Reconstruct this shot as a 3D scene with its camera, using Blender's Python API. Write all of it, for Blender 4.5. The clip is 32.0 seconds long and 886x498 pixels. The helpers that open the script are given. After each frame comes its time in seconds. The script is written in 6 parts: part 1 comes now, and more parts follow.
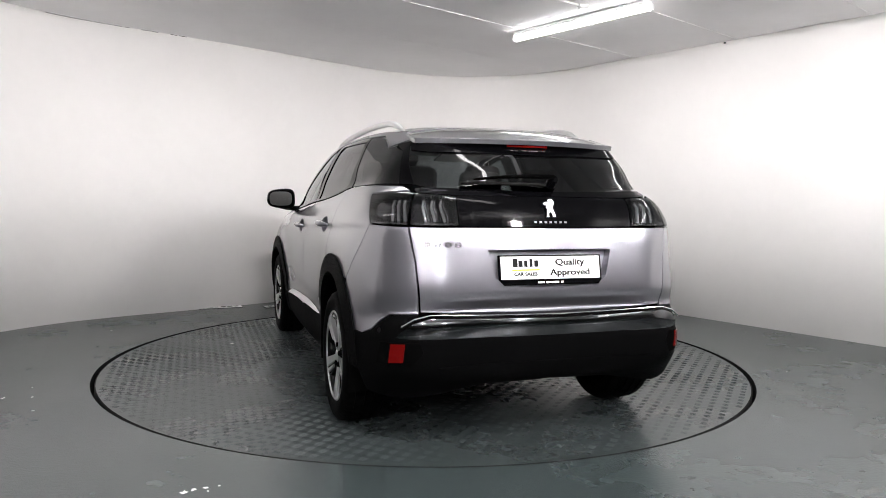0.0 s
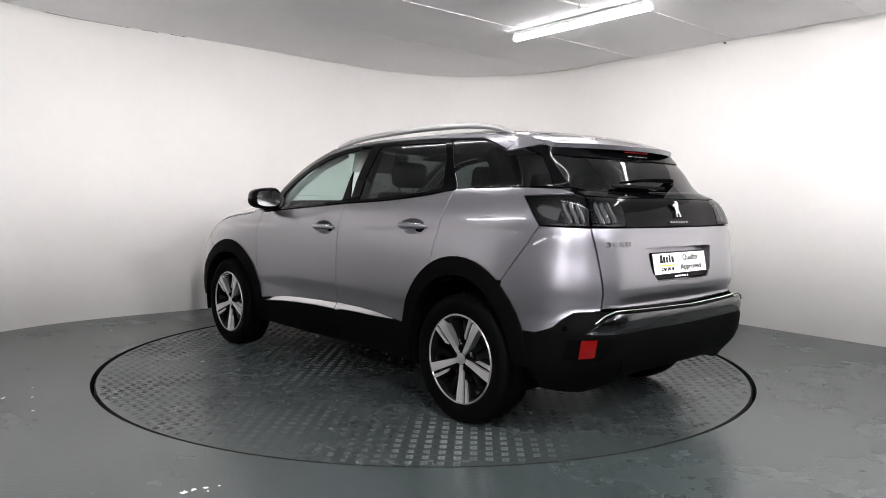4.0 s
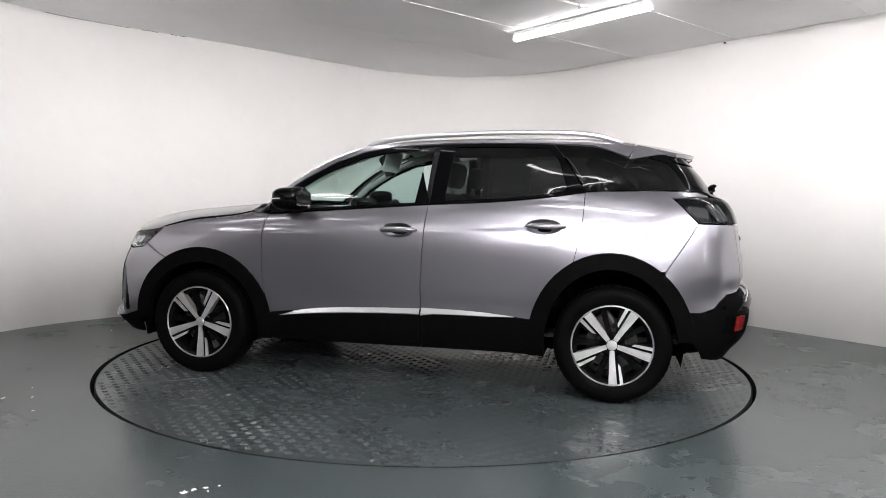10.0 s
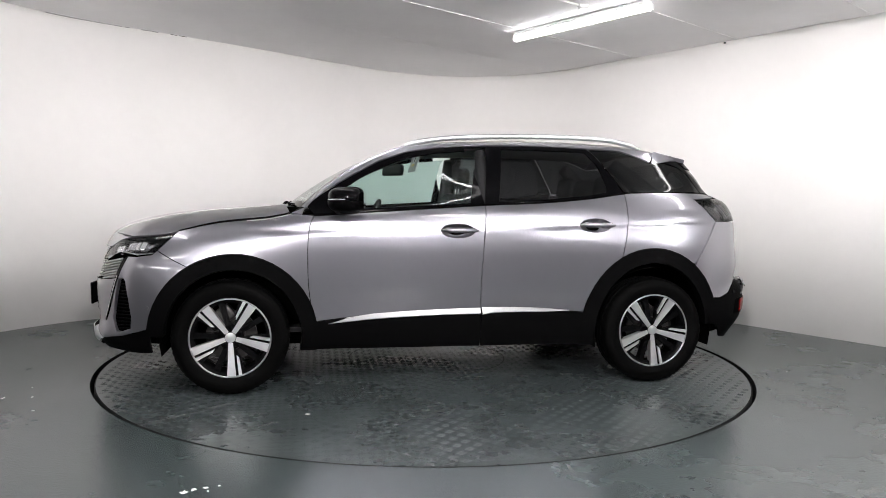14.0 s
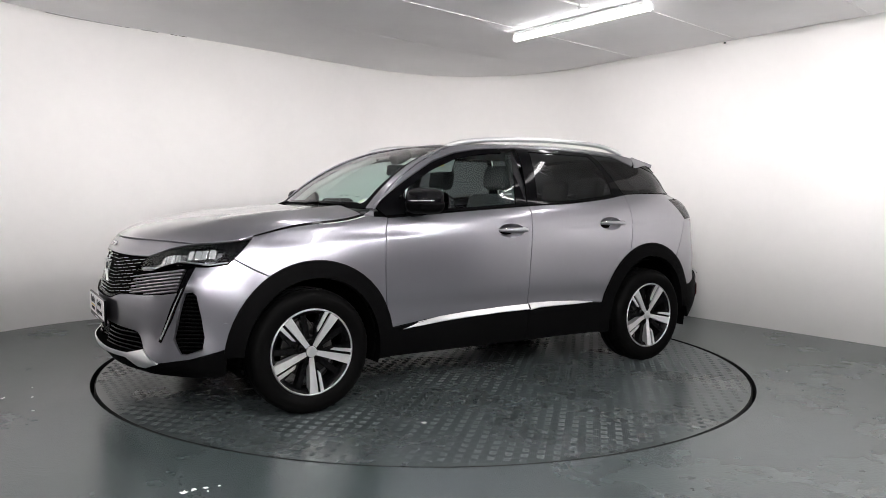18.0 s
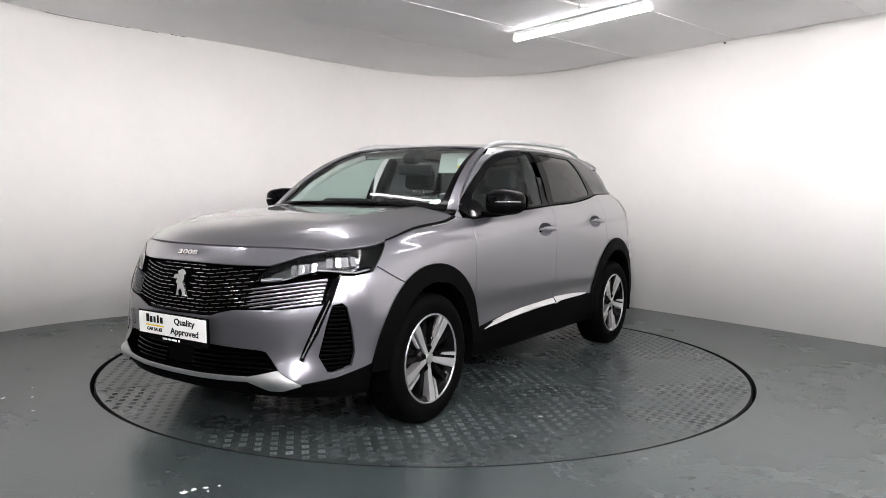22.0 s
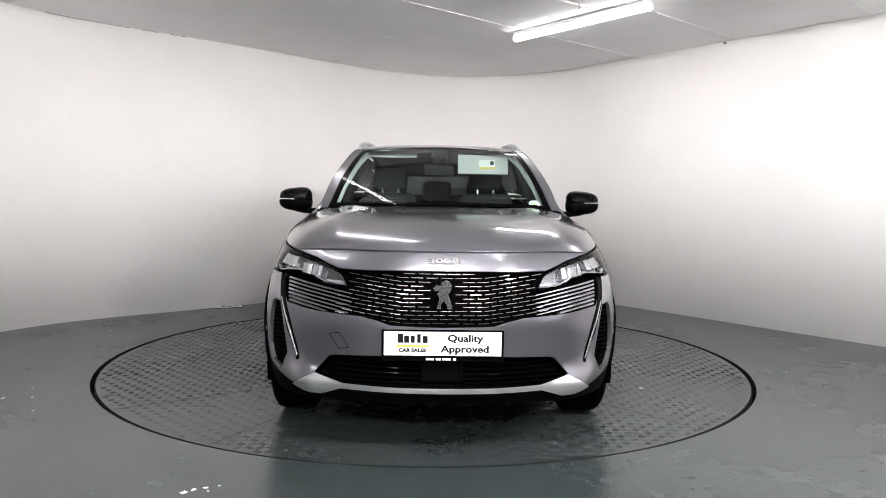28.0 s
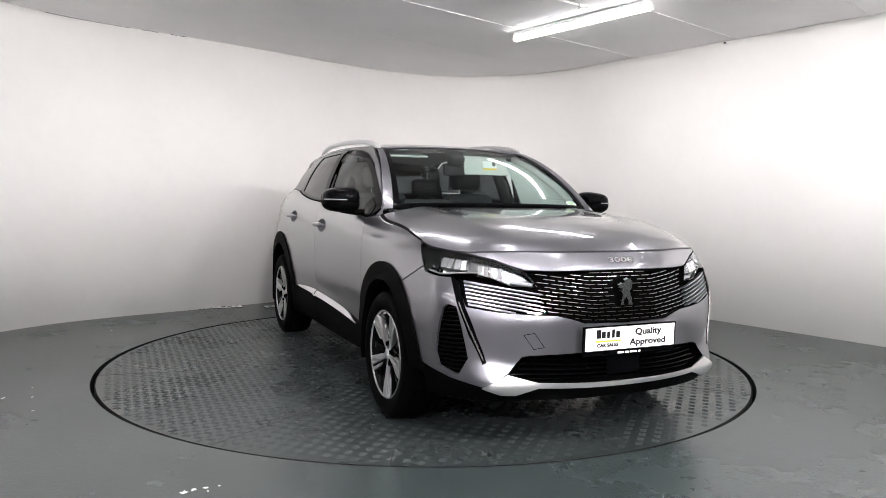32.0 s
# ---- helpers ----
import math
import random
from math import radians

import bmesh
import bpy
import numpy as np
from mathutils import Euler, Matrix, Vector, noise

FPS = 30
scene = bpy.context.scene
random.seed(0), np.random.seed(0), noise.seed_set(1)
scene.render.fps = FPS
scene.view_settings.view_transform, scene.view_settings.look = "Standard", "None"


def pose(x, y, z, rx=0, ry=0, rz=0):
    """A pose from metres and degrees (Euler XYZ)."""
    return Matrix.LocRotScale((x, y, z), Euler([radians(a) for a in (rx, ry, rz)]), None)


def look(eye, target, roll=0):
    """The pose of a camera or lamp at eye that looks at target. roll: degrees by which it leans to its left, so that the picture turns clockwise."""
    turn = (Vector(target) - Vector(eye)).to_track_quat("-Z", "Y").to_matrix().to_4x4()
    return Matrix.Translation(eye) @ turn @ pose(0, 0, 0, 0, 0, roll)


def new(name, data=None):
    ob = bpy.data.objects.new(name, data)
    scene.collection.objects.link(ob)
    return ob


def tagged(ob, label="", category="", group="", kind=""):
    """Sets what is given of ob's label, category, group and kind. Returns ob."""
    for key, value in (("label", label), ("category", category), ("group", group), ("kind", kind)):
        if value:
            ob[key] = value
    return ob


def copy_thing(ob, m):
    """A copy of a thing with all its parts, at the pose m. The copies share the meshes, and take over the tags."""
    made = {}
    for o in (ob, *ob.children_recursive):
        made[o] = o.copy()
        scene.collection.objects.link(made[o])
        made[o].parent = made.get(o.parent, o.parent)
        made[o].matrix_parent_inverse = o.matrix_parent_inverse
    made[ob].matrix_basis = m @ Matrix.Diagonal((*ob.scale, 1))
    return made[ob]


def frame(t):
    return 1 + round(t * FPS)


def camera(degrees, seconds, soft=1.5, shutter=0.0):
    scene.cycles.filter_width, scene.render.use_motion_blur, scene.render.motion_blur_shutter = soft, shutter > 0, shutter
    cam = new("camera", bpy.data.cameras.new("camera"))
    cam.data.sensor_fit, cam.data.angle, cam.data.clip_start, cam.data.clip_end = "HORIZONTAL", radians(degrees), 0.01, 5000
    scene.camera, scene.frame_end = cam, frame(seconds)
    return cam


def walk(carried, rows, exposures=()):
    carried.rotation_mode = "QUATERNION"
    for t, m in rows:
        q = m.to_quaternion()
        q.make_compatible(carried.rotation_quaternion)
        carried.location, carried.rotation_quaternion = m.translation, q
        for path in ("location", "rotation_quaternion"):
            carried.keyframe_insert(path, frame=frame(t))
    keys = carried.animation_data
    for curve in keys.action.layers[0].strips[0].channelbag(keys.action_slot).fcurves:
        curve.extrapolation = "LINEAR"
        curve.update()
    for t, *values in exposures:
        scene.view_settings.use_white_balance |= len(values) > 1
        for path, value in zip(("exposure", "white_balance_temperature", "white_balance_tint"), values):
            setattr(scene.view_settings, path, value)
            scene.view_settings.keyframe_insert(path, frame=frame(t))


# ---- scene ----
# ---- camera and its stand ----
EYE = (0.0, -5.380, 1.178)
YAW, TILT, LEAN = radians(1.178), radians(-3.897), 0.834
AIM = (EYE[0] + math.sin(YAW) * math.cos(TILT), EYE[1] + math.cos(YAW) * math.cos(TILT), EYE[2] + math.sin(TILT))
cam = camera(63.10, 32.0, soft=0.5)
walk(cam, [(0, look(EYE, AIM, LEAN)), (32.0, look(EYE, AIM, LEAN))], exposures=[(0, 0.0), (32.0, 0.0)])

# ---- world: closed room, only a trace of ambient ----
world = bpy.data.worlds.new("room_air")
world.use_nodes = True
world.node_tree.nodes["Background"].inputs[0].default_value = (0.5, 0.5, 0.5, 1)
world.node_tree.nodes["Background"].inputs[1].default_value = 0.02
scene.world = world

TUBE_GLOW = 23.0
HALL_GLOW = 50.0
FLOOD_GLOW = 3100.0
CEILING_Z = 2.78
DISC_R = 2.262
SPIN_0, SPIN_RATE = 107.889, 5.78865          # heading in degrees at 0 s, degrees a second
CAR_OFF = (-0.0123, 0.0701)


# ---- materials ----
def material(name, colour, rough=0.5, metal=0.0, vary=0.0, scale=6.0, bump=0.0, bump_scale=60.0, coat=0.0, spec=0.5, rough_vary=0.0, island=0.0):
    m = bpy.data.materials.new(name)
    m.use_nodes = True
    nt = m.node_tree
    b = nt.nodes["Principled BSDF"]
    b.inputs["Base Color"].default_value = (*colour, 1)
    b.inputs["Roughness"].default_value = rough
    b.inputs["Metallic"].default_value = metal
    b.inputs["Coat Weight"].default_value = coat
    b.inputs["Coat Roughness"].default_value = 0.03
    b.inputs["Specular IOR Level"].default_value = spec
    tc = nt.nodes.new("ShaderNodeTexCoord")
    if vary or rough_vary:
        n1 = nt.nodes.new("ShaderNodeTexNoise")
        n1.inputs["Scale"].default_value, n1.inputs["Detail"].default_value = scale, 6
        n2 = nt.nodes.new("ShaderNodeTexNoise")
        n2.inputs["Scale"].default_value, n2.inputs["Detail"].default_value = scale * 9, 4
        nt.links.new(tc.outputs["Object"], n1.inputs["Vector"])
        nt.links.new(tc.outputs["Object"], n2.inputs["Vector"])
        add = nt.nodes.new("ShaderNodeMath")
        add.operation = "MULTIPLY_ADD"
        add.inputs[1].default_value = 0.35
        nt.links.new(n2.outputs[0], add.inputs[0])
        nt.links.new(n1.outputs[0], add.inputs[2])
        if vary:
            mr = nt.nodes.new("ShaderNodeMapRange")
            mr.inputs[1].default_value, mr.inputs[2].default_value = 0.35, 1.0
            mr.inputs[3].default_value, mr.inputs[4].default_value = 1 - vary, 1 + vary
            nt.links.new(add.outputs[0], mr.inputs[0])
            mul = nt.nodes.new("ShaderNodeVectorMath")
            mul.operation = "SCALE"
            mul.inputs[0].default_value = colour
            nt.links.new(mr.outputs[0], mul.inputs["Scale"])
            nt.links.new(mul.outputs[0], b.inputs["Base Color"])
        if rough_vary:
            mr = nt.nodes.new("ShaderNodeMapRange")
            mr.inputs[1].default_value, mr.inputs[2].default_value = 0.35, 1.0
            mr.inputs[3].default_value, mr.inputs[4].default_value = rough - rough_vary, rough + rough_vary
            nt.links.new(add.outputs[0], mr.inputs[0])
            nt.links.new(mr.outputs[0], b.inputs["Roughness"])
    if bump:
        n3 = nt.nodes.new("ShaderNodeTexNoise")
        n3.inputs["Scale"].default_value, n3.inputs["Detail"].default_value = bump_scale, 5
        nt.links.new(tc.outputs["Object"], n3.inputs["Vector"])
        bp = nt.nodes.new("ShaderNodeBump")
        bp.inputs["Strength"].default_value, bp.inputs["Distance"].default_value = bump, 0.004
        nt.links.new(n3.outputs[0], bp.inputs["Height"])
        nt.links.new(bp.outputs[0], b.inputs["Normal"])
    return m


def glow(name, colour, strength):
    m = bpy.data.materials.new(name)
    m.use_nodes = True
    b = m.node_tree.nodes["Principled BSDF"]
    b.inputs["Base Color"].default_value = (0.8, 0.8, 0.8, 1)
    b.inputs["Emission Color"].default_value = (*colour, 1)
    b.inputs["Emission Strength"].default_value = strength
    return m


M_WALL = material("white_wall_paint", (0.86, 0.842, 0.83), 0.6, vary=0.035, scale=1.3, bump=0.25, bump_scale=9)
M_HALL = material("grey_hall_wall", (0.22, 0.215, 0.21), 0.7, vary=0.08, scale=0.8)
M_CEIL = material("ceiling_paint", (0.85, 0.845, 0.85), 0.75, vary=0.04, scale=1.5, bump=0.15, bump_scale=14)
M_BEAD = material("white_bead", (0.82, 0.82, 0.82), 0.5)
M_GAP = material("dark_joint", (0.06, 0.06, 0.06), 0.9)
M_BATTEN = material("white_steel", (0.8, 0.8, 0.8), 0.35)
M_FLOOD = glow("lit_flood", (1.0, 0.968, 0.970), FLOOD_GLOW)
M_TUBE = glow("lit_diffuser", (1.0, 0.970, 0.972), TUBE_GLOW)
M_HALLTUBE = glow("lit_hall_diffuser", (1.0, 0.970, 0.972), HALL_GLOW)


# ---- mesh helpers ----
def obj(name, bm, mat, parent=None, label="", smooth=False):
    me = bpy.data.meshes.new(name)
    bm.to_mesh(me)
    bm.free()
    for m in (mat if isinstance(mat, (list, tuple)) else [mat]):
        me.materials.append(m)
    if smooth:
        me.shade_smooth()
    ob = new(name, me)
    if parent is not None:
        ob.parent = parent
    if label:
        tagged(ob, label)
    return ob


def part(name, bm, mat, parent, label="", smooth=False):
    return obj(name, bm, mat, parent, label, smooth)


def box_bm(sx, sy, sz, at=(0, 0, 0), bevel=0.0, rot=None, bm=None, segs=2):
    bm = bm or bmesh.new()
    r = bmesh.ops.create_cube(bm, size=1, matrix=Matrix.Translation(at) @ (rot or Matrix()) @ Matrix.Diagonal((sx, sy, sz, 1)))
    if bevel:
        es = list({e for v in r["verts"] for e in v.link_edges})
        bmesh.ops.bevel(bm, geom=es, offset=bevel, segments=segs, affect="EDGES", profile=0.5)
    return bm


def cyl_bm(r1, r2, depth, segs=24, m=None, bm=None, caps=True):
    bm = bm or bmesh.new()
    bmesh.ops.create_cone(bm, cap_ends=caps, segments=segs, radius1=r1, radius2=r2, depth=depth, matrix=m or Matrix())
    return bm


def catmull(pts, n=8, closed=False):
    """Smooth line through the points, n steps between two of them."""
    P = [np.array(p, float) for p in pts]
    out = []
    k = len(P)
    for i in range(k if closed else k - 1):
        if closed:
            a, b, c, d = P[i - 1], P[i], P[(i + 1) % k], P[(i + 2) % k]
        else:
            b, c = P[i], P[i + 1]
            a = P[i - 1] if i else 2 * b - c
            d = P[i + 2] if i + 2 < k else 2 * c - b
        for j in range(n):
            t = j / n
            out.append(0.5 * ((2 * b) + (c - a) * t + (2 * a - 5 * b + 4 * c - d) * t * t + (3 * b - a - 3 * c + d) * t ** 3))
    if not closed:
        out.append(P[-1])
    return out


# ---- the room ----
# plan of the wall's face, from the right side round the far corner to the left, then behind the camera
WALL_FAR = [(5.1, -1.2), (4.4, -0.23), (3.76, 0.64), (2.92, 1.80), (2.13, 2.88), (1.72, 3.44), (1.34, 3.80), (0.90, 4.03), (0.36, 4.13), (-0.1, 4.05),
            (-0.55, 3.82), (-1.1, 3.36), (-1.64, 2.83), (-2.15, 2.35), (-2.60, 1.96), (-3.0, 1.62), (-3.36, 1.24), (-3.62, 0.80), (-3.9, 0.1), (-4.05, -0.8)]
WALL_BACK = [(-4.1, -2.5), (-4.1, -3.2), (-7.5, -3.3), (-7.5, -14.0), (9.0, -14.0), (9.0, -3.4), (6.6, -3.3)]
WALL = [tuple(p) for p in catmull(WALL_FAR, 6)] + WALL_BACK


def build_room():
    # wall: inner and outer face with thickness
    n = len(WALL)
    c = np.mean(WALL, axis=0)
    bm = bmesh.new()
    rings = []
    for off in (0.0, 0.16):
        for z in (-0.05, CEILING_Z + 0.1):
            ring = []
            for i in range(n):
                a, b, d = (np.array(WALL[(i + k) % n]) for k in (-1, 0, 1))
                t = (d - a) / np.linalg.norm(d - a)
                nr = np.array((t[1], -t[0]))
                if nr @ (b - c) < 0:
                    nr = -nr
                q = b + nr * off
                ring.append(bm.verts.new((q[0], q[1], z)))
            rings.append(ring)
    for i in range(n):
        j = (i + 1) % n
        for a, b in ((0, 1), (1, 3), (3, 2), (2, 0)):
            bm.faces.new((rings[a][i], rings[a][j], rings[b][j], rings[b][i]))
    bmesh.ops.recalc_face_normals(bm, faces=bm.faces)
    w = obj("wall_round", bm, [M_WALL, M_HALL])
    for f in w.data.polygons:
        f.use_smooth = abs(f.normal.z) < 0.5
        f.material_index = 1 if f.center.y < -2.6 else 0
    tagged(w, "white painted wall with a rounded corner", "wall", kind="structure")
    # ceiling
    bm = bmesh.new()
    lo = [bm.verts.new((x, y, CEILING_Z)) for x, y in ((-7.8, -14.3), (9.3, -14.3), (9.3, 4.5), (-7.8, 4.5))]
    hi = [bm.verts.new((v.co.x, v.co.y, CEILING_Z + 0.08)) for v in lo]
    bm.faces.new(lo[::-1])
    bm.faces.new(hi)
    for i in range(4):
        bm.faces.new((lo[i], lo[(i + 1) % 4], hi[(i + 1) % 4], hi[i]))
    # cover strips over the board joints, 1.2 m apart, and thin filled joints beyond
    a = radians(40.3)
    d, nr = Vector((math.cos(a), math.sin(a), 0)), Vector((-math.sin(a), math.cos(a), 0))
    for k, s in enumerate((1.745, 0.585, -0.62, -1.84, -3.04, -4.24, -5.44)):
        wide, deep = ((0.004, 0.001) if k == 0 else (0.012, 0.005) if k == 1 else (0.022, 0.006))
        t0, t1 = -9.0, 6.5
        # cut the strip where it reaches the wall's face
        while t1 > 0 and not inside((d * t1 + nr * s)[:2]):
            t1 -= 0.02
        while t0 < 0 and not inside((d * t0 + nr * s)[:2]):
            t0 += 0.02
        mid = d * ((t0 + t1) / 2) + nr * s
        box_bm(t1 - t0, wide, deep, (mid.x, mid.y, CEILING_Z - deep / 2 + 0.0005), rot=Matrix.Rotation(a, 4, "Z"), bm=bm)
    ob = obj("ceiling", bm, M_CEIL)
    tagged(ob, "pale grey painted board ceiling with cover strips", "ceiling", kind="structure")


def inside(q):
    x, y = q
    hit = False
    for i in range(len(WALL)):
        (x1, y1), (x2, y2) = WALL[i - 1], WALL[i]
        if (y1 > y) != (y2 > y) and x < (x2 - x1) * (y - y1) / (y2 - y1) + x1:
            hit = not hit
    return hit


M_FLOOR = material("floor_paint", (0.033, 0.043, 0.044), 0.26, vary=0.14, scale=1.1, bump=0.22, bump_scale=60, rough_vary=0.045, spec=0.6)


def scuffed(m, colour, amount):
    """Pale rubbed streaks and patches over a painted floor."""
    nt = m.node_tree
    b = nt.nodes["Principled BSDF"]
    tc = nt.nodes.new("ShaderNodeTexCoord")
    src = b.inputs["Base Color"].links[0].from_socket
    passes = [((1.0, 9.0, 1.0), 0.5, 2.4, 0.54, 0.74, colour, amount), ((1.0, 1.0, 1.0), 0.0, 3.1, 0.50, 0.72, colour, amount), ((11.0, 1.2, 1.0), 0.2, 1.7, 0.57, 0.76, colour, amount),
              ((1.0, 26.0, 1.0), 1.1, 3.3, 0.62, 0.74, [c * 1.5 for c in colour], amount), ((1.0, 1.0, 1.0), 0.7, 1.3, 0.52, 0.70, [c * 0.42 for c in colour], amount * 0.35),
              ((3.0, 1.0, 1.0), 2.0, 14.0, 0.60, 0.72, [c * 1.25 for c in colour], amount)]
    for sc, rot, big, lo, hi, tone, share in passes:
        mp = nt.nodes.new("ShaderNodeMapping")
        mp.inputs["Scale"].default_value, mp.inputs["Rotation"].default_value = sc, (0, 0, rot)
        n = nt.nodes.new("ShaderNodeTexNoise")
        n.inputs["Scale"].default_value, n.inputs["Detail"].default_value, n.inputs["Roughness"].default_value, n.inputs["Distortion"].default_value = big, 10, 0.68, 0.6
        mr = nt.nodes.new("ShaderNodeMapRange")
        mr.inputs[1].default_value, mr.inputs[2].default_value, mr.inputs[4].default_value = lo, hi, share
        mix = nt.nodes.new("ShaderNodeMix")
        mix.data_type = "RGBA"
        mix.inputs[7].default_value = (*tone, 1)
        nt.links.new(tc.outputs["Object"], mp.inputs[0])
        nt.links.new(mp.outputs[0], n.inputs["Vector"])
        nt.links.new(n.outputs[0], mr.inputs[0])
        nt.links.new(mr.outputs[0], mix.inputs[0])
        nt.links.new(src, mix.inputs[6])
        src = mix.outputs[2]
    nt.links.new(src, b.inputs["Base Color"])


scuffed(M_FLOOR, (0.054, 0.066, 0.066), 0.4)
M_DISC = material("tread_plate_paint", (0.029, 0.036, 0.037), 0.28, vary=0.12, scale=1.6, bump=0.05, bump_scale=18, rough_vary=0.05)
scuffed(M_DISC, (0.044, 0.050, 0.047), 0.18)
M_TREAD = material("tread_bar_paint", (0.034, 0.042, 0.043), 0.28, vary=0.25, scale=1.6, rough_vary=0.10)
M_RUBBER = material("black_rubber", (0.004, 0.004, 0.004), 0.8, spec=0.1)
M_CHIP = material("bare_plaster_chip", (0.7, 0.69, 0.66), 0.8)
M_SIGN = material("white_sign_face", (0.75, 0.75, 0.74), 0.35)
M_INK = material("black_ink", (0.006, 0.006, 0.006), 0.5, spec=0.1)


def build_floor():
    n = 180
    bm = bmesh.new()

    def hole(a):
        return DISC_R + 0.012 + 0.014 * math.cos(a) ** 2

    inner = [bm.verts.new((hole(i * math.tau / n) * math.cos(i * math.tau / n), hole(i * math.tau / n) * math.sin(i * math.tau / n), 0)) for i in range(n)]
    lip = [bm.verts.new((v.co.x, v.co.y, -0.12)) for v in inner]
    outer = []
    for i in range(n):
        c, s = math.cos(i * math.tau / n), math.sin(i * math.tau / n)
        k = 1e9
        if c > 1e-6: k = min(k, 9.4 / c)
        if c < -1e-6: k = min(k, -7.9 / c)
        if s > 1e-6: k = min(k, 4.5 / s)
        if s < -1e-6: k = min(k, -14.4 / s)
        outer.append(bm.verts.new((c * k, s * k, 0)))
    for i in range(n):
        j = (i + 1) % n
        bm.faces.new((inner[i], outer[i], outer[j], inner[j]))
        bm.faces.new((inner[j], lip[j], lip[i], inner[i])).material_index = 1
    for cx, cy in ((9.4, 4.5), (-7.9, 4.5), (-7.9, -14.4), (9.4, -14.4)):
        k = min(range(n), key=lambda i: abs(math.atan2(cy, cx) - math.atan2(outer[i].co.y, outer[i].co.x)))
        outer[k].co = (cx, cy, 0)
    bmesh.ops.recalc_face_normals(bm, faces=bm.faces)
    fl = obj("floor", bm, [M_FLOOR, M_RUBBER])
    tagged(fl, "grey-green painted concrete floor with scuffs", "floor", kind="structure")
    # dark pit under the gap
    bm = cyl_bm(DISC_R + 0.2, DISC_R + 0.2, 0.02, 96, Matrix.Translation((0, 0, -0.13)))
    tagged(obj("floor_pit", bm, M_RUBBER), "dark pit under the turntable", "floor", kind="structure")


def disc_seams():
    return [((1.222, 1.031), (1.722, 1.465)), ((-0.121, -1.605), (-0.224, -2.245)), ((0.955, -1.001), (1.435, -1.722)), ((1.571, -0.808), (2.012, -1.035))]


def build_disc():
    root = new("turntable")
    tagged(root, "round turntable of painted steel tread plate, set flush in the floor", "turntable")
    # plate: flat top with a small chamfer and a turned-down rim
    n = 160
    bm = bmesh.new()
    rings = [[bm.verts.new((r * math.cos(i * math.tau / n), r * math.sin(i * math.tau / n), z)) for i in range(n)]
             for r, z in ((DISC_R - 0.008, -0.003), (DISC_R, -0.008), (DISC_R, -0.10))]
    bm.faces.new(rings[0])
    for a, b in ((0, 1), (1, 2)):
        for i in range(n):
            j = (i + 1) % n
            bm.faces.new((rings[a][i], rings[b][i], rings[b][j], rings[a][j])).material_index = 1
    bmesh.ops.recalc_face_normals(bm, faces=bm.faces)
    part("plate", bm, [M_DISC, M_RUBBER], root)
    # tread: groups of five raised bars, turned crosswise from group to group
    verts, faces = [], []
    rnd = random.Random(4)
    pitch = 0.052
    lim = DISC_R - 0.03
    k = int(lim / pitch) + 1
    for iu in range(-k, k + 1):
        for iv in range(-k, k + 1):
            u, v = iu * pitch, iv * pitch
            if u * u + v * v > lim * lim:
                continue
            worn = noise.noise((u * 0.9, v * 0.9, 3.1))
            h = 0.0012 + 0.0007 * max(-0.6, min(1, worn * 2))
            cross = (iu + iv) % 2
            for q in range(5):
                o = (q - 2) * 0.0092
                L, w = 0.0215 - abs(q - 2) * 0.0012, 0.0036
                a = math.pi / 4 + (math.pi / 2 if cross else 0)
                ca, sa = math.cos(a), math.sin(a)
                base = len(verts)
                for lx, ly, z in ((-L, 0, 0), (0, -w, 0), (L, 0, 0), (0, w, 0), (-L * 0.6, 0, h), (L * 0.6, 0, h)):
                    x, y = lx, ly + o
                    verts.append((u + ca * x - sa * y, v + sa * x + ca * y, -0.0032 + z))
                b = base
                faces += [(b, b + 1, b + 4), (b + 1, b + 5, b + 4), (b + 1, b + 2, b + 5), (b + 2, b + 3, b + 5), (b + 3, b + 4, b + 5), (b + 3, b, b + 4)]
    me = bpy.data.meshes.new("tread")
    me.from_pydata(verts, [], faces)
    me.materials.append(M_TREAD)
    tb = new("tread", me)
    tb.parent = root
    tagged(tb, kind="stuff")
    # narrow dark joints between the plate's sheets
    for (x0, y0), (x1, y1) in disc_seams():
        L = math.hypot(x1 - x0, y1 - y0)
        bm = box_bm(L, 0.004, 0.003, ((x0 + x1) / 2, (y0 + y1) / 2, -0.0028), rot=Matrix.Rotation(math.atan2(y1 - y0, x1 - x0), 4, "Z"))
        part("sheet_joint", bm, M_GAP, root)
    # round hatch in the middle, its joint and a chip of paint
    bm = bmesh.new()
    hat = [[bm.verts.new((r * math.cos(i * math.tau / 96), r * math.sin(i * math.tau / 96), z)) for i in range(96)] for r, z in ((0.576, -0.0028), (0.577, -0.0012), (0.582, -0.0012), (0.583, -0.0028))]
    for a in range(3):
        for i in range(96):
            j = (i + 1) % 96
            bm.faces.new((hat[a][i], hat[a + 1][i], hat[a + 1][j], hat[a][j]))
    bmesh.ops.recalc_face_normals(bm, faces=bm.faces)
    part("hatch_joint", bm, M_GAP, root)
    part("stuck_chip", cyl_bm(0.016, 0.012, 0.002, 7, pose(0.87, 1.37, -0.0012)), M_CHIP, root, "pale stuck paint chip")
    return root


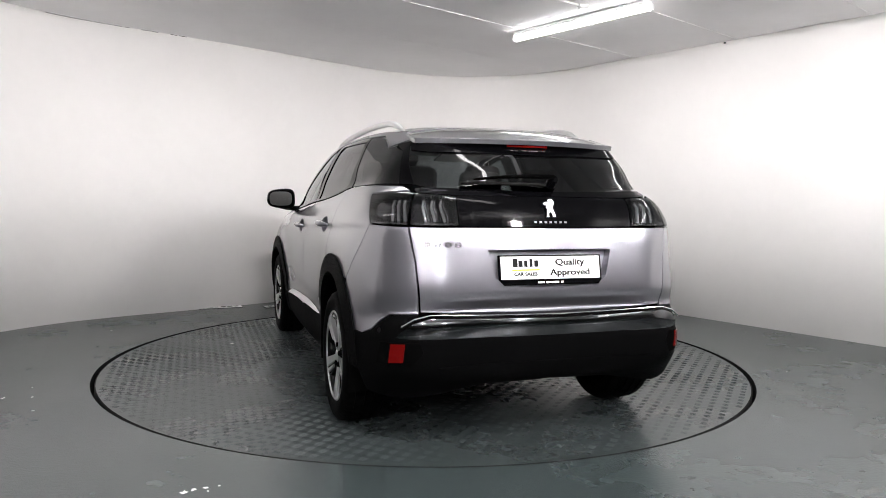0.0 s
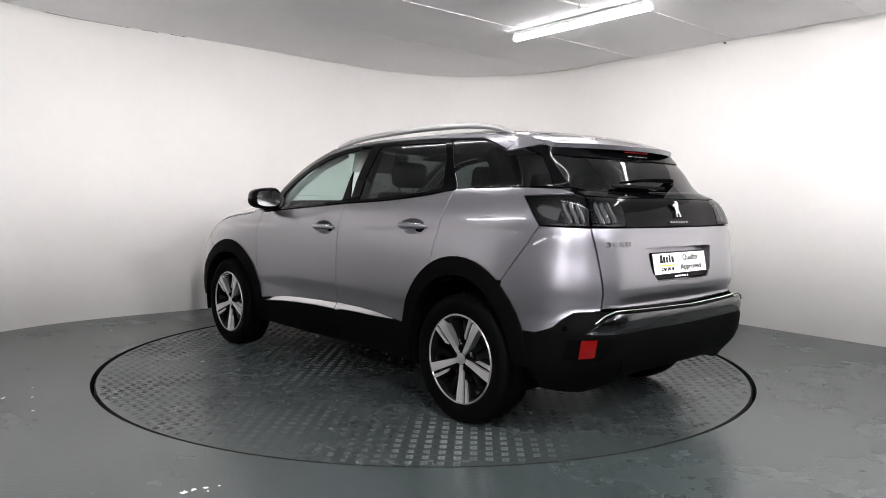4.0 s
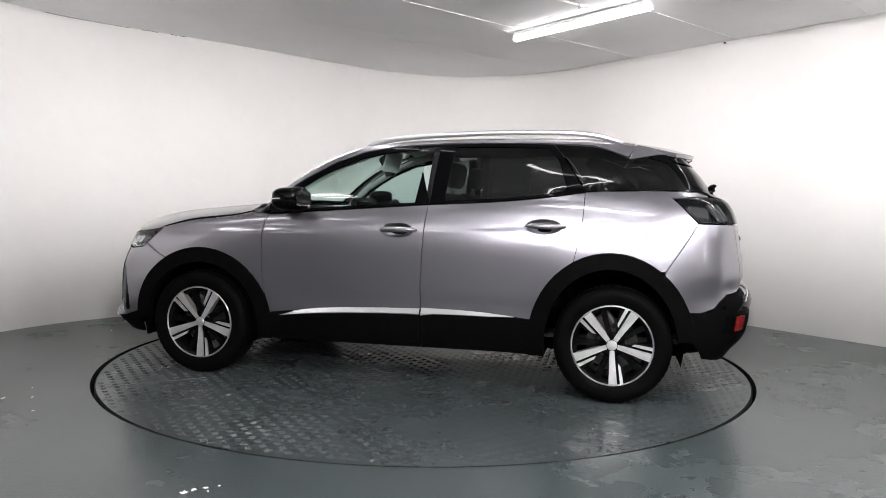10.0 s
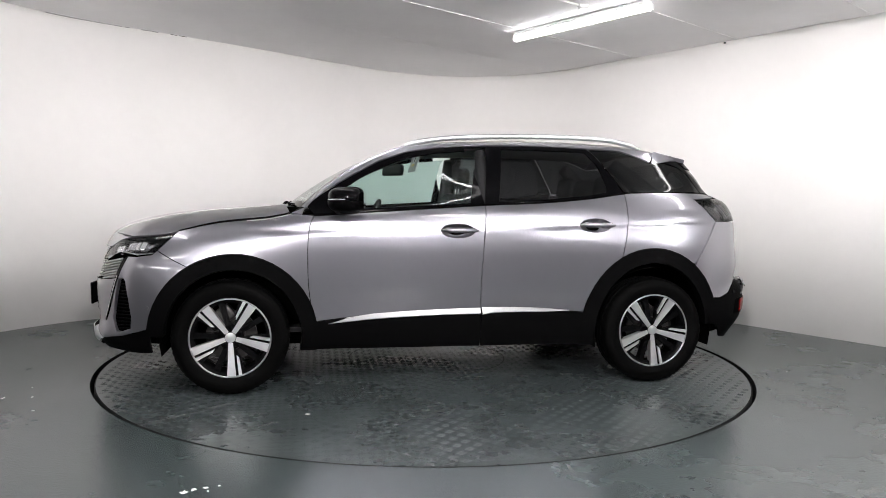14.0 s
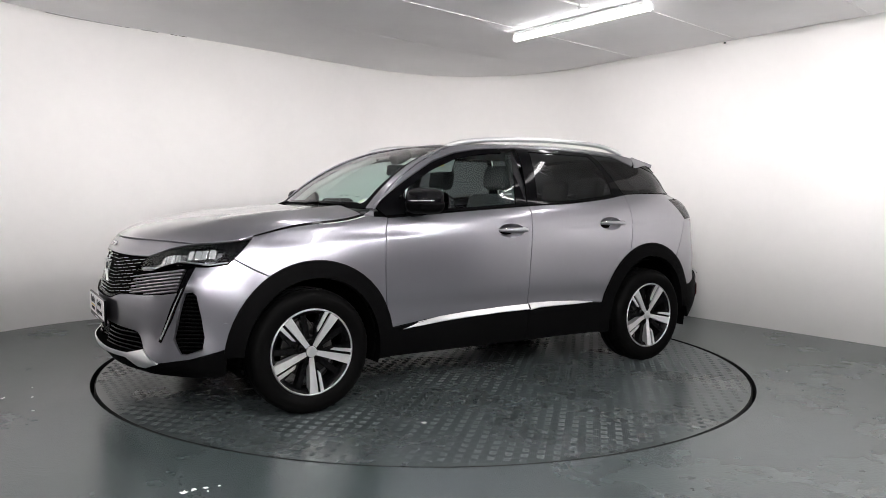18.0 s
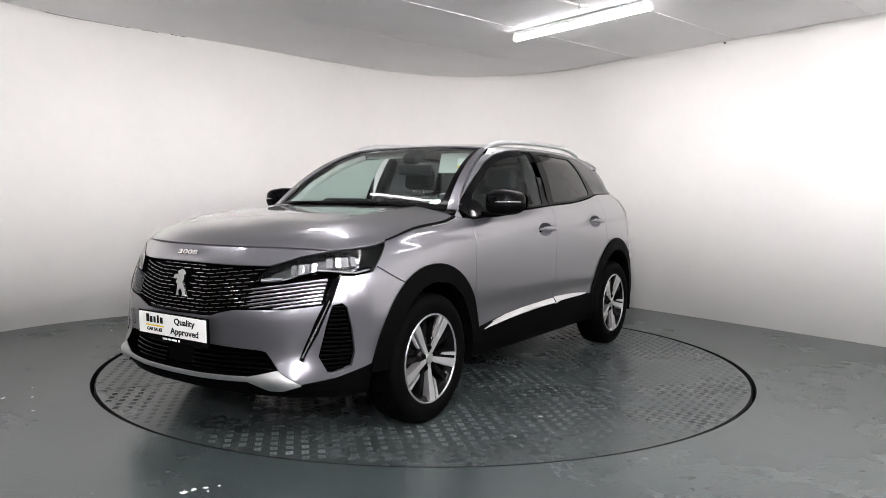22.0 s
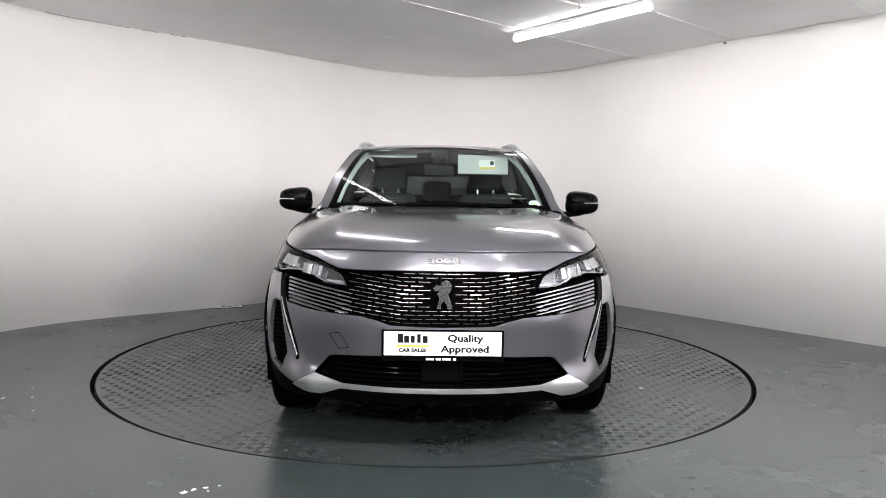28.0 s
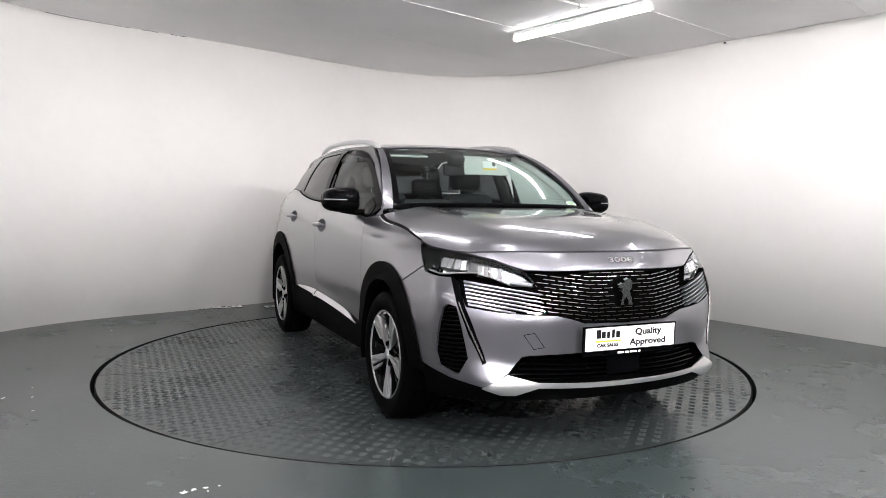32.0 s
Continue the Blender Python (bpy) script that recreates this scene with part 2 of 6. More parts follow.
def batten(m, mat):
    """A 1.5 m batten lamp under the ceiling: steel spine, long round-edged diffuser, end caps, clips."""
    root = new("batten_lamp")
    tagged(root, "long white batten lamp with a lit diffuser, fixed under the ceiling", "lamp", "batten lamps")
    part("spine", box_bm(1.50, 0.085, 0.030, (0, 0, -0.022), 0.004), M_BATTEN, root)
    bm = bmesh.new()
    prof = [(0.031 * math.cos(a), -0.060 + 0.024 * math.sin(a)) for a in [math.radians(d) for d in range(0, 360, 24)]]
    rows = [[bm.verts.new((x, y, z)) for y, z in prof] for x in (-0.755, 0.755)]
    for i in range(len(prof)):
        j = (i + 1) % len(prof)
        bm.faces.new((rows[0][i], rows[0][j], rows[1][j], rows[1][i]))
    bmesh.ops.recalc_face_normals(bm, faces=bm.faces)
    part("diffuser", bm, mat, root, "glowing white diffuser", smooth=True)
    for s in (-1, 1):
        part("end_cap", box_bm(0.022, 0.070, 0.056, (s * 0.766, 0, -0.057), 0.010), M_BATTEN, root)
        part("clip", box_bm(0.05, 0.10, 0.012, (s * 0.52, 0.0, -0.006), 0.003), M_BATTEN, root)
    root.matrix_basis = m
    return root


LAMP_TURN = -53.0
# places of the battens: the first hangs in view
LAMPS = [(1.27, 1.01), (2.71, -0.91), (4.15, -2.83), (-0.65, -0.43), (0.79, -2.35), (-2.57, -1.87), (-2.9, -5.6), (3.6, -6.2), (5.6, -4.75), (-4.5, -8.2), (-1.3, -8.8), (1.9, -8.8), (5.1, -8.2), (7.3, -6.7), (-3.2, -11.6), (0.3, -12.0), (3.8, -11.6), (7.0, -10.4), (-5.9, -5.9)]


def flood_panel(eye, target, size):
    """A flat LED flood lamp on a bracket under the ceiling."""
    root = new("flood_lamp")
    tagged(root, "unseen flat white LED flood lamp hung from the ceiling", "lamp", "flood lamps")
    part("housing", box_bm(size * 1.08, size * 0.78, 0.05, (0, 0, 0.03), 0.01), M_BATTEN, root)
    part("diffuser", box_bm(size, size * 0.7, 0.006, (0, 0, 0.002), 0.002), M_FLOOD, root, "glowing white diffuser")
    m = look(eye, target)
    root.matrix_basis = m
    top = m.inverted() @ Vector((eye[0], eye[1], CEILING_Z))
    foot = Vector((0, 0, 0.05))
    mid = (top + foot) / 2
    part("bracket", cyl_bm(0.012, 0.012, (top - foot).length, 10, Matrix.Translation(mid) @ (top - foot).to_track_quat("Z", "Y").to_matrix().to_4x4()), M_BATTEN, root)


# two rows of floods before the turntable, the front one placed from wall shadows
FLOODS = [((0.15, -4.20, 2.60), (-0.6, 2.0, 1.2), 0.112), ((2.40, -4.35, 2.60), (-0.6, 2.4, 1.2), 0.128), ((4.60, -3.90, 2.60), (0.2, 2.6, 1.2), 0.095),
          # rear row added out of view as fill, to soften the car's shadows
          ((-1.10, -7.20, 2.60), (0.4, 3.0, 1.2), 0.15), ((1.50, -7.40, 2.60), (0.2, 3.4, 1.2), 0.13)]


def build_lamps():
    for eye, target, size in FLOODS:
        flood_panel(eye, target, size)
    for x, y in LAMPS:
        batten(pose(x, y, CEILING_Z, 0, 0, LAMP_TURN), M_HALLTUBE if y < -6.0 else M_TUBE)


def build_litter():
    # sign plates left lying at the foot of the wall
    for x, y, a in ((-2.24, 2.27, 23), (-1.52, 2.47, 30)):
        root = new("sign_plate")
        tagged(root, "white sign plate lying face up on the floor by the wall", "sign", "plates on the floor")
        part("plate", box_bm(0.52, 0.11, 0.004, (0, 0, 0.006), 0.001), M_SIGN, root)
        part("rim", box_bm(0.53, 0.12, 0.004, (0, 0, 0.002), 0.001), M_INK, root)
        for i, w in enumerate((0.05, 0.04, 0.05, 0.03, 0.05, 0.05, 0.04)):
            part("print_bar", box_bm(w, 0.06, 0.001, (-0.2 + i * 0.067, 0, 0.0087)), M_INK, root)
        root.matrix_basis = pose(x, y, 0, 0, 0, a)
    rnd = random.Random(7)
    spots = [(-0.93, -2.53, 0.020), (-0.89, -2.51, 0.014), (-0.96, -2.56, 0.022), (-0.87, -2.545, 0.009), (-0.84, -2.49, 0.006)]
    spots += [(-2.44, -1.24, 0.016), (-2.29, -1.21, 0.012), (-2.4, -1.0, 0.007), (-2.7, -1.6, 0.007), (-2.14, -1.48, 0.009), (-2.75, 0.9, 0.016), (2.55, -0.4, 0.008), (0.55, -2.7, 0.006), (-1.9, -2.2, 0.006)]
    for x, y, r in spots:
        bm = bmesh.new()
        k = 9
        rad = [r * rnd.uniform(0.25, 0.95) for _ in range(k)]
        lo = [bm.verts.new((q * math.cos(i * math.tau / k) * 1.5, q * math.sin(i * math.tau / k), 0)) for i, q in enumerate(rad)]
        hi = [bm.verts.new((v.co.x * 0.85, v.co.y * 0.85, 0.0015)) for v in lo]
        bm.faces.new(hi)
        for i in range(k):
            bm.faces.new((lo[i], lo[(i + 1) % k], hi[(i + 1) % k], hi[i]))
        ob = obj("paint_chip", bm, M_CHIP)
        tagged(ob, "small pale paint chip on the floor", "chip", "paint chips")
        ob.matrix_basis = pose(x, y, 0.0, 0, 0, rnd.uniform(0, 180))


def build_ceiling_cracks():
    """Broken filler and dark gaps where the ceiling meets the wall on the left, and a hole on the right, drawn as a
    dark plug.
    """
    line = [p for p in WALL[:len(WALL) - len(WALL_BACK)]]
    rnd = random.Random(11)
    for i in range(len(line) - 1):
        (x0, y0), (x1, y1) = line[i], line[i + 1]
        if not (-3.45 < x0 < -2.42) or rnd.random() < 0.25:
            continue
        a = math.atan2(y1 - y0, x1 - x0)
        nx, ny = -math.sin(a), math.cos(a)
        if nx * (0 - x0) + ny * (0 - y0) < 0:
            nx, ny = -nx, -ny
        L = math.hypot(x1 - x0, y1 - y0) * rnd.uniform(0.6, 1.0)
        w = rnd.uniform(0.003, 0.009)
        box = box_bm(L, w, 0.004, ((x0 + x1) / 2 + nx * 0.006, (y0 + y1) / 2 + ny * 0.006, CEILING_Z - 0.002), rot=Matrix.Rotation(a, 4, "Z"))
        tagged(obj("ceiling_crack", box, M_GAP), "dark crack between wall and ceiling", "crack", kind="structure")
        o = rnd.uniform(0.016, 0.03)
        box = box_bm(L * 0.9, 0.008, 0.003, ((x0 + x1) / 2 + nx * o, (y0 + y1) / 2 + ny * o, CEILING_Z - 0.0015), rot=Matrix.Rotation(a + rnd.uniform(-0.03, 0.03), 4, "Z"))
        tagged(obj("loose_filler", box, M_BEAD), "white loose filler along the ceiling's edge", "filler", kind="structure")
    # solid dark stub for the small hole, its shade put into the colour
    box = cyl_bm(0.011, 0.011, 0.012, 12, pose(2.899, 1.806, CEILING_Z - 0.017))
    tagged(obj("wall_hole_plug", box, M_GAP), "dark plug standing in for a shaded hole near the ceiling", "screw", kind="structure")


def build_conduit():
    root = new("conduit")
    tagged(root, "thin white conduit along the ceiling to the batten lamp", "conduit")
    a, b = Vector((0.45, 0.01, CEILING_Z - 0.012)), Vector((1.22, 0.585, CEILING_Z - 0.012))
    q = (b - a).to_track_quat("Z", "Y").to_matrix().to_4x4()
    part("pipe", cyl_bm(0.009, 0.009, (b - a).length, 12, Matrix.Translation((a + b) / 2) @ q), M_BATTEN, root)
    for k in (0.1, 0.55, 0.97):
        part("saddle", box_bm(0.02, 0.034, 0.022, a.lerp(b, k), 0.003, rot=Matrix.Rotation(math.atan2(b.y - a.y, b.x - a.x), 4, "Z")), M_BATTEN, root)
    part("junction_box", box_bm(0.07, 0.07, 0.03, (1.24, 0.60, CEILING_Z - 0.015), 0.006), M_BATTEN, root)


build_room()
build_floor()
build_conduit()
build_ceiling_cracks()
turntable = build_disc()
build_lamps()
build_litter()


# ---- the car's shell: one smooth skin round the body, s metres along the outline from the nose's middle, z up ----
# upright sections of the left half: height and the place (x, y) of the skin there
def sec(*zxy):
    return np.array(zxy, float).reshape(-1, 3)


def flank(x, *zy):
    a = np.array(zy, float).reshape(-1, 2)
    return np.column_stack([a[:, 0], np.full(len(a), x), a[:, 1]])


SECTIONS = [
    sec(0.20, 2.17, 0, 0.28, 2.235, 0, 0.325, 2.262, 0, 0.35, 2.270, 0, 0.48, 2.245, 0, 0.60, 2.255, 0, 0.75, 2.232, 0, 0.86, 2.200, 0, 0.955, 2.14, 0, 1.06, 2.02, 0),
    sec(0.20, 2.15, .3, 0.28, 2.212, .3, 0.325, 2.238, .3, 0.35, 2.246, .3, 0.48, 2.225, .3, 0.60, 2.232, .3, 0.75, 2.205, .3, 0.86, 2.168, .3, 0.95, 2.11, .3, 1.06, 2.0, .3),
    sec(0.20, 2.09, .5, 0.28, 2.155, .5, 0.33, 2.185, .5, 0.45, 2.160, .5, 0.60, 2.165, .5, 0.75, 2.125, .5, 0.85, 2.085, .5, 0.945, 2.03, .48, 1.06, 1.9, .46),
    sec(0.20, 2.00, .62, 0.28, 2.06, .665, 0.33, 2.096, .690, 0.45, 2.067, .676, 0.60, 2.045, .695, 0.75, 1.998, .722, 0.85, 1.955, .722, 0.945, 1.91, .692, 1.06, 1.8, .65),
    sec(0.20, 1.90, .72, 0.28, 1.95, .760, 0.37, 1.975, .776, 0.50, 1.965, .799, 0.70, 1.940, .812, 0.82, 1.885, .806, 0.90, 1.83, .785, 0.97, 1.75, .755, 1.06, 1.68, .70),
    sec(0.20, 1.76, .80, 0.28, 1.77, .845, 0.45, 1.77, .876, 0.60, 1.76, .882, 0.75, 1.74, .868, 0.85, 1.70, .850, 0.93, 1.66, .825, 0.98, 1.63, .797, 1.06, 1.6, .74),
    flank(1.34, 0.2, .86, 0.3, .892, 0.5, .900, 0.7, .896, 0.83, .884, 0.93, .864, 1.0, .832, 1.035, .80, 1.08, .73, 1.15, .62),
    flank(0.87, 0.2, .79, 0.27, .83, 0.42, .860, 0.53, .862, 0.63, .872, 0.68, .874, 0.85, .876, 0.97, .869, 1.03, .852, 1.07, .826, 1.10, .785, 1.15, .740, 1.25, .70, 1.4, .63, 1.55, .54),
    flank(0.35, 0.2, .80, 0.27, .84, 0.42, .860, 0.53, .862, 0.63, .876, 0.68, .878, 0.85, .880, 0.97, .874, 1.05, .856, 1.09, .833, 1.115, .803, 1.25, .748, 1.4, .670, 1.5, .605, 1.56, .545),
    flank(-0.2, 0.2, .80, 0.27, .84, 0.42, .860, 0.53, .862, 0.63, .878, 0.68, .880, 0.85, .882, 0.97, .877, 1.07, .858, 1.12, .836, 1.152, .806, 1.3, .752, 1.42, .697, 1.5, .650, 1.53, .615, 1.57, .555),
    flank(-0.75, 0.2, .80, 0.27, .84, 0.42, .860, 0.53, .864, 0.61, .878, 0.66, .881, 0.85, .884, 0.97, .879, 1.07, .858, 1.15, .826, 1.19, .793, 1.3, .748, 1.42, .692, 1.5, .643, 1.53, .61, 1.57, .55),
    flank(-1.34, 0.2, .86, 0.3, .892, 0.5, .902, 0.7, .901, 0.85, .893, 0.97, .877, 1.08, .846, 1.18, .797, 1.235, .757, 1.25, .735, 1.35, .688, 1.45, .625, 1.52, .570, 1.57, .52),
    sec(0.2, -1.68, .82, 0.3, -1.68, .86, 0.5, -1.69, .880, 0.7, -1.69, .876, 0.85, -1.69, .864, 0.97, -1.69, .844, 1.06, -1.68, .826, 1.14, -1.68, .796, 1.20, -1.66, .762, 1.245, -1.64, .725, 1.27, -1.62, .700, 1.36, -1.60, .650, 1.45, -1.53, .60, 1.52, -1.48, .55, 1.57, -1.45, .52),
    sec(0.2, -1.83, .77, 0.3, -1.90, .800, 0.42, -1.945, .810, 0.55, -1.952, .800, 0.655, -1.934, .787, 0.752, -1.938, .790, 0.78, -1.937, .788, 0.90, -1.93, .776, 1.06, -1.92, .762, 1.15, -1.88, .735, 1.20, -1.84, .705, 1.245, -1.79, .640, 1.36, -1.725, .600, 1.47, -1.645, .545, 1.57, -1.58, .50),
    sec(0.2, -1.95, .62, 0.3, -2.00, .650, 0.42, -2.080, .685, 0.56, -2.098, .682, 0.635, -2.078, .660, 0.668, -2.046, .630, 0.752, -2.066, .634, 0.78, -2.065, .634, 0.90, -2.05, .635, 1.06, -2.024, .645, 1.15, -1.99, .635, 1.20, -1.95, .615, 1.235, -1.875, .570, 1.36, -1.79, .530, 1.47, -1.70, .490, 1.57, -1.63, .46),
    sec(0.2, -1.99, .33, 0.3, -2.03, .33, 0.37, -2.10, .33, 0.56, -2.147, .33, 0.640, -2.145, .33, 0.668, -2.068, .33, 0.752, -2.107, .33, 0.78, -2.105, .33, 0.92, -2.085, .33, 1.06, -2.055, .33, 1.19, -2.005, .33, 1.225, -1.955, .31, 1.36, -1.85, .29, 1.47, -1.745, .27, 1.57, -1.66, .26),
    sec(0.2, -2.00, 0, 0.3, -2.05, 0, 0.37, -2.12, 0, 0.56, -2.162, 0, 0.640, -2.160, 0, 0.668, -2.080, 0, 0.752, -2.121, 0, 0.78, -2.119, 0, 0.92, -2.10, 0, 1.06, -2.068, 0, 1.19, -2.015, 0, 1.22, -1.975, 0, 1.36, -1.865, 0, 1.47, -1.76, 0, 1.57, -1.67, 0),
]


def pchip(xs, ys, x):
    """Shape-keeping cubic through the points (xs rising)."""
    h = np.diff(xs)
    d = np.diff(ys) / h
    m = np.zeros(len(xs))
    for i in range(1, len(xs) - 1):
        if d[i - 1] * d[i] > 0:
            w1, w2 = 2 * h[i] + h[i - 1], h[i] + 2 * h[i - 1]
            m[i] = (w1 + w2) / (w1 / d[i - 1] + w2 / d[i])
    m[0], m[-1] = d[0], d[-1]
    x = np.clip(x, xs[0], xs[-1])
    i = np.clip(np.searchsorted(xs, x) - 1, 0, len(h) - 1)
    t = (x - xs[i]) / h[i]
    return ((1 + 2 * t) * (1 - t) ** 2 * ys[i] + t * (1 - t) ** 2 * h[i] * m[i] + t * t * (3 - 2 * t) * ys[i + 1] + t * t * (t - 1) * h[i] * m[i + 1])


def hermite(us, ps, u):
    """Smooth curve through rows of ps at the parameters us."""
    h = np.diff(us)
    d = np.diff(ps, axis=0) / h[:, None]
    m = np.zeros_like(ps)
    m[1:-1] = (d[:-1] * h[1:, None] + d[1:] * h[:-1, None]) / (h[1:] + h[:-1])[:, None]
    m[0], m[-1] = d[0], d[-1]
    i = np.clip(np.searchsorted(us, u) - 1, 0, len(h) - 1)
    t = ((u - us[i]) / h[i])[:, None]
    hh = h[i][:, None]
    return (1 + 2 * t) * (1 - t) ** 2 * ps[i] + t * (1 - t) ** 2 * hh * m[i] + t * t * (3 - 2 * t) * ps[i + 1] + t * t * (t - 1) * hh * m[i + 1]


def make_skin():
    at_mid = np.array([[pchip(c[:, 0], c[:, k], np.array([0.7]))[0] for k in (1, 2)] for c in SECTIONS])
    u = np.concatenate([[0], np.cumsum(np.linalg.norm(np.diff(at_mid, axis=0), axis=1))])
    # mirrored past the nose and past the tail, so that the skin closes smoothly
    us = np.concatenate([-u[4:0:-1], u, 2 * u[-1] - u[-2:-6:-1]])
    n, nz = int(round(u[-1] / 0.02)), 141
    ds = u[-1] / n
    pad = 12
    sg = np.arange(-pad, n + pad + 1) * ds
    zg = np.linspace(0.2, 1.6, nz)
    G = np.zeros((len(sg), nz, 2))
    cx = np.array([[pchip(c[:, 0], c[:, 1], zg)] for c in SECTIONS])[:, 0]
    cy = np.array([[pchip(c[:, 0], c[:, 2], zg)] for c in SECTIONS])[:, 0]
    for j in range(nz):
        p = np.column_stack([cx[:, j], cy[:, j]])
        q = np.concatenate([p[4:0:-1] * (1, -1), p, p[-2:-6:-1] * (1, -1)])
        G[:, j] = hermite(us, q, sg)

    def blur(a, axis, sigma):
        r = int(3 * sigma + 1)
        k = np.exp(-0.5 * (np.arange(-r, r + 1) / sigma) ** 2)
        k /= k.sum()
        a = np.moveaxis(a, axis, 0)
        b = np.concatenate([2 * a[:1] - a[r:0:-1], a, 2 * a[-1:] - a[-2:-r - 2:-1]])
        out = sum(k[i] * b[i:i + len(a)] for i in range(2 * r + 1))
        return np.moveaxis(out, 0, axis)

    G = blur(blur(G, 0, 2.2), 1, 1.3)
    return G, ds, pad, u[-1]


SKIN, SKIN_DS, SKIN_PAD, S_END = make_skin()
S_FEN = [float(np.interp(-x, -SKIN[SKIN_PAD:-SKIN_PAD, 70, 0], np.arange(SKIN.shape[0] - 2 * SKIN_PAD) * SKIN_DS)) for x in (1.66, 1.45, 0.80, 0.30)]


def skin(s, z):
    """Points of the skin at arrays s and z: s below 0 is the right half at the nose, above S_END the right half at the tail."""
    s, z = np.atleast_1d(np.asarray(s, float)), np.atleast_1d(np.asarray(z, float))
    s = (s + S_END) % (2 * S_END) - S_END
    flip = np.where(s < 0, -1.0, 1.0)
    s = np.abs(s)
    a, b = s / SKIN_DS + SKIN_PAD, (np.clip(z, 0.2, 1.6) - 0.2) / 0.01
    i, j = np.clip(a.astype(int), 1, SKIN.shape[0] - 3), np.clip(b.astype(int), 1, SKIN.shape[1] - 3)
    ta, tb = a - i, b - j

    def w(t):
        return np.stack([-0.5 * t + t * t - 0.5 * t ** 3, 1 - 2.5 * t * t + 1.5 * t ** 3, 0.5 * t + 2 * t * t - 1.5 * t ** 3, -0.5 * t * t + 0.5 * t ** 3])

    wa, wb = w(ta), w(tb)
    out = np.zeros((len(s), 2))
    for p in range(4):
        for q in range(4):
            out += (wa[p] * wb[q])[:, None] * SKIN[i + p - 1, j + q - 1]
    # crease from the rear door's handle to the tail lamp, hollow below it
    d = z - (1.012 + 0.039 * (s - 3.378))
    up = np.clip((s - 3.15) / 0.45, 0, 1) * np.clip((4.70 - s) / 0.30, 0, 1)
    hollow = np.where(d > -0.022, np.exp(-((d + 0.022) / 0.018) ** 2), np.exp(-((d + 0.022) / 0.050) ** 2))
    out[:, 1] -= 0.0055 * hollow * up * up * (3 - 2 * up)
    # shoulder crease from behind the head lamp over the front wheel to the door, hollow above it
    d = z - (0.930 + 0.05 * (s - S_FEN[1]))
    up = np.clip((s - S_FEN[0]) / (S_FEN[1] - S_FEN[0]), 0, 1) * np.clip((S_FEN[3] - s) / (S_FEN[3] - S_FEN[2]), 0, 1)
    hollow = np.where(d < 0.026, np.exp(-((d - 0.026) / 0.016) ** 2), np.exp(-((d - 0.026) / 0.036) ** 2))
    out[:, 1] -= 0.0075 * hollow * up * up * (3 - 2 * up)
    return np.column_stack([out[:, 0], out[:, 1] * flip, z])


def skin_normal(s, z):
    e = 0.004
    s, z = np.atleast_1d(np.asarray(s, float)), np.atleast_1d(np.asarray(z, float))
    du, dv = skin(s + e, z) - skin(s - e, z), skin(s, z + e) - skin(s, z - e)
    nr = np.cross(du, dv)
    return nr / np.linalg.norm(nr, axis=1)[:, None]


_SS = np.linspace(0, S_END, 900)


def s_x(x, z):
    """s on the left flank where the skin has that x at height z."""
    p = skin(_SS, np.full(len(_SS), z))
    return float(np.interp(-x, -p[:, 0], _SS))


def s_front(y, z):
    p = skin(_SS[:330], np.full(330, z))
    return math.copysign(float(np.interp(abs(y), np.maximum.accumulate(p[:, 1]), _SS[:330])), y)


def s_rear(y, z):
    p = skin(_SS[-300:], np.full(300, z))
    s = float(np.interp(abs(y), np.maximum.accumulate(p[::-1, 1]), _SS[-300:][::-1]))
    return s if y >= 0 else 2 * S_END - s


# ---- car materials ----
def glass_material(name, colour, rough=0.0):
    """Thin tinted glass: clear with colour where looked through, glossy on its face."""
    m = bpy.data.materials.new(name)
    m.use_nodes = True
    nt = m.node_tree
    nt.nodes.remove(nt.nodes["Principled BSDF"])
    tr = nt.nodes.new("ShaderNodeBsdfTransparent")
    tr.inputs[0].default_value = (*colour, 1)
    gl = nt.nodes.new("ShaderNodeBsdfGlossy")
    gl.inputs["Roughness"].default_value = rough
    lw = nt.nodes.new("ShaderNodeLayerWeight")
    lw.inputs[0].default_value = 0.5
    pw = nt.nodes.new("ShaderNodeMath")
    pw.operation = "POWER"
    pw.inputs[1].default_value = 5.0
    fr = nt.nodes.new("ShaderNodeMath")
    fr.operation = "MULTIPLY_ADD"
    fr.inputs[1].default_value, fr.inputs[2].default_value = 0.94, 0.04
    nt.links.new(lw.outputs["Facing"], pw.inputs[0])
    nt.links.new(pw.outputs[0], fr.inputs[0])
    mix = nt.nodes.new("ShaderNodeMixShader")
    nt.links.new(fr.outputs[0], mix.inputs[0])
    nt.links.new(tr.outputs[0], mix.inputs[1])
    nt.links.new(gl.outputs[0], mix.inputs[2])
    nt.links.new(mix.outputs[0], nt.nodes["Material Output"].inputs[0])
    return m


M_PAINT = material("silver_metallic_paint", (0.222, 0.218, 0.246), 0.29, metal=0.90, vary=0.012, scale=90, coat=1.0)
M_PAINT.node_tree.nodes["Principled BSDF"].inputs["Coat IOR"].default_value = 1.7
M_CLAD = material("black_grained_plastic", (0.0015, 0.0015, 0.0016), 0.5, spec=0.015, bump=0.3, bump_scale=420, vary=0.15, scale=12)
M_GLOSS = material("gloss_black", (0.0012, 0.0012, 0.0015), 0.05, spec=0.06)
M_MATT = material("matt_black", (0.001, 0.001, 0.001), 0.8, spec=0.01)
M_CHROME = material("bright_chrome", (0.83, 0.83, 0.84), 0.07, metal=1.0)
M_SATIN = material("satin_aluminium", (0.74, 0.74, 0.75), 0.34, metal=1.0)
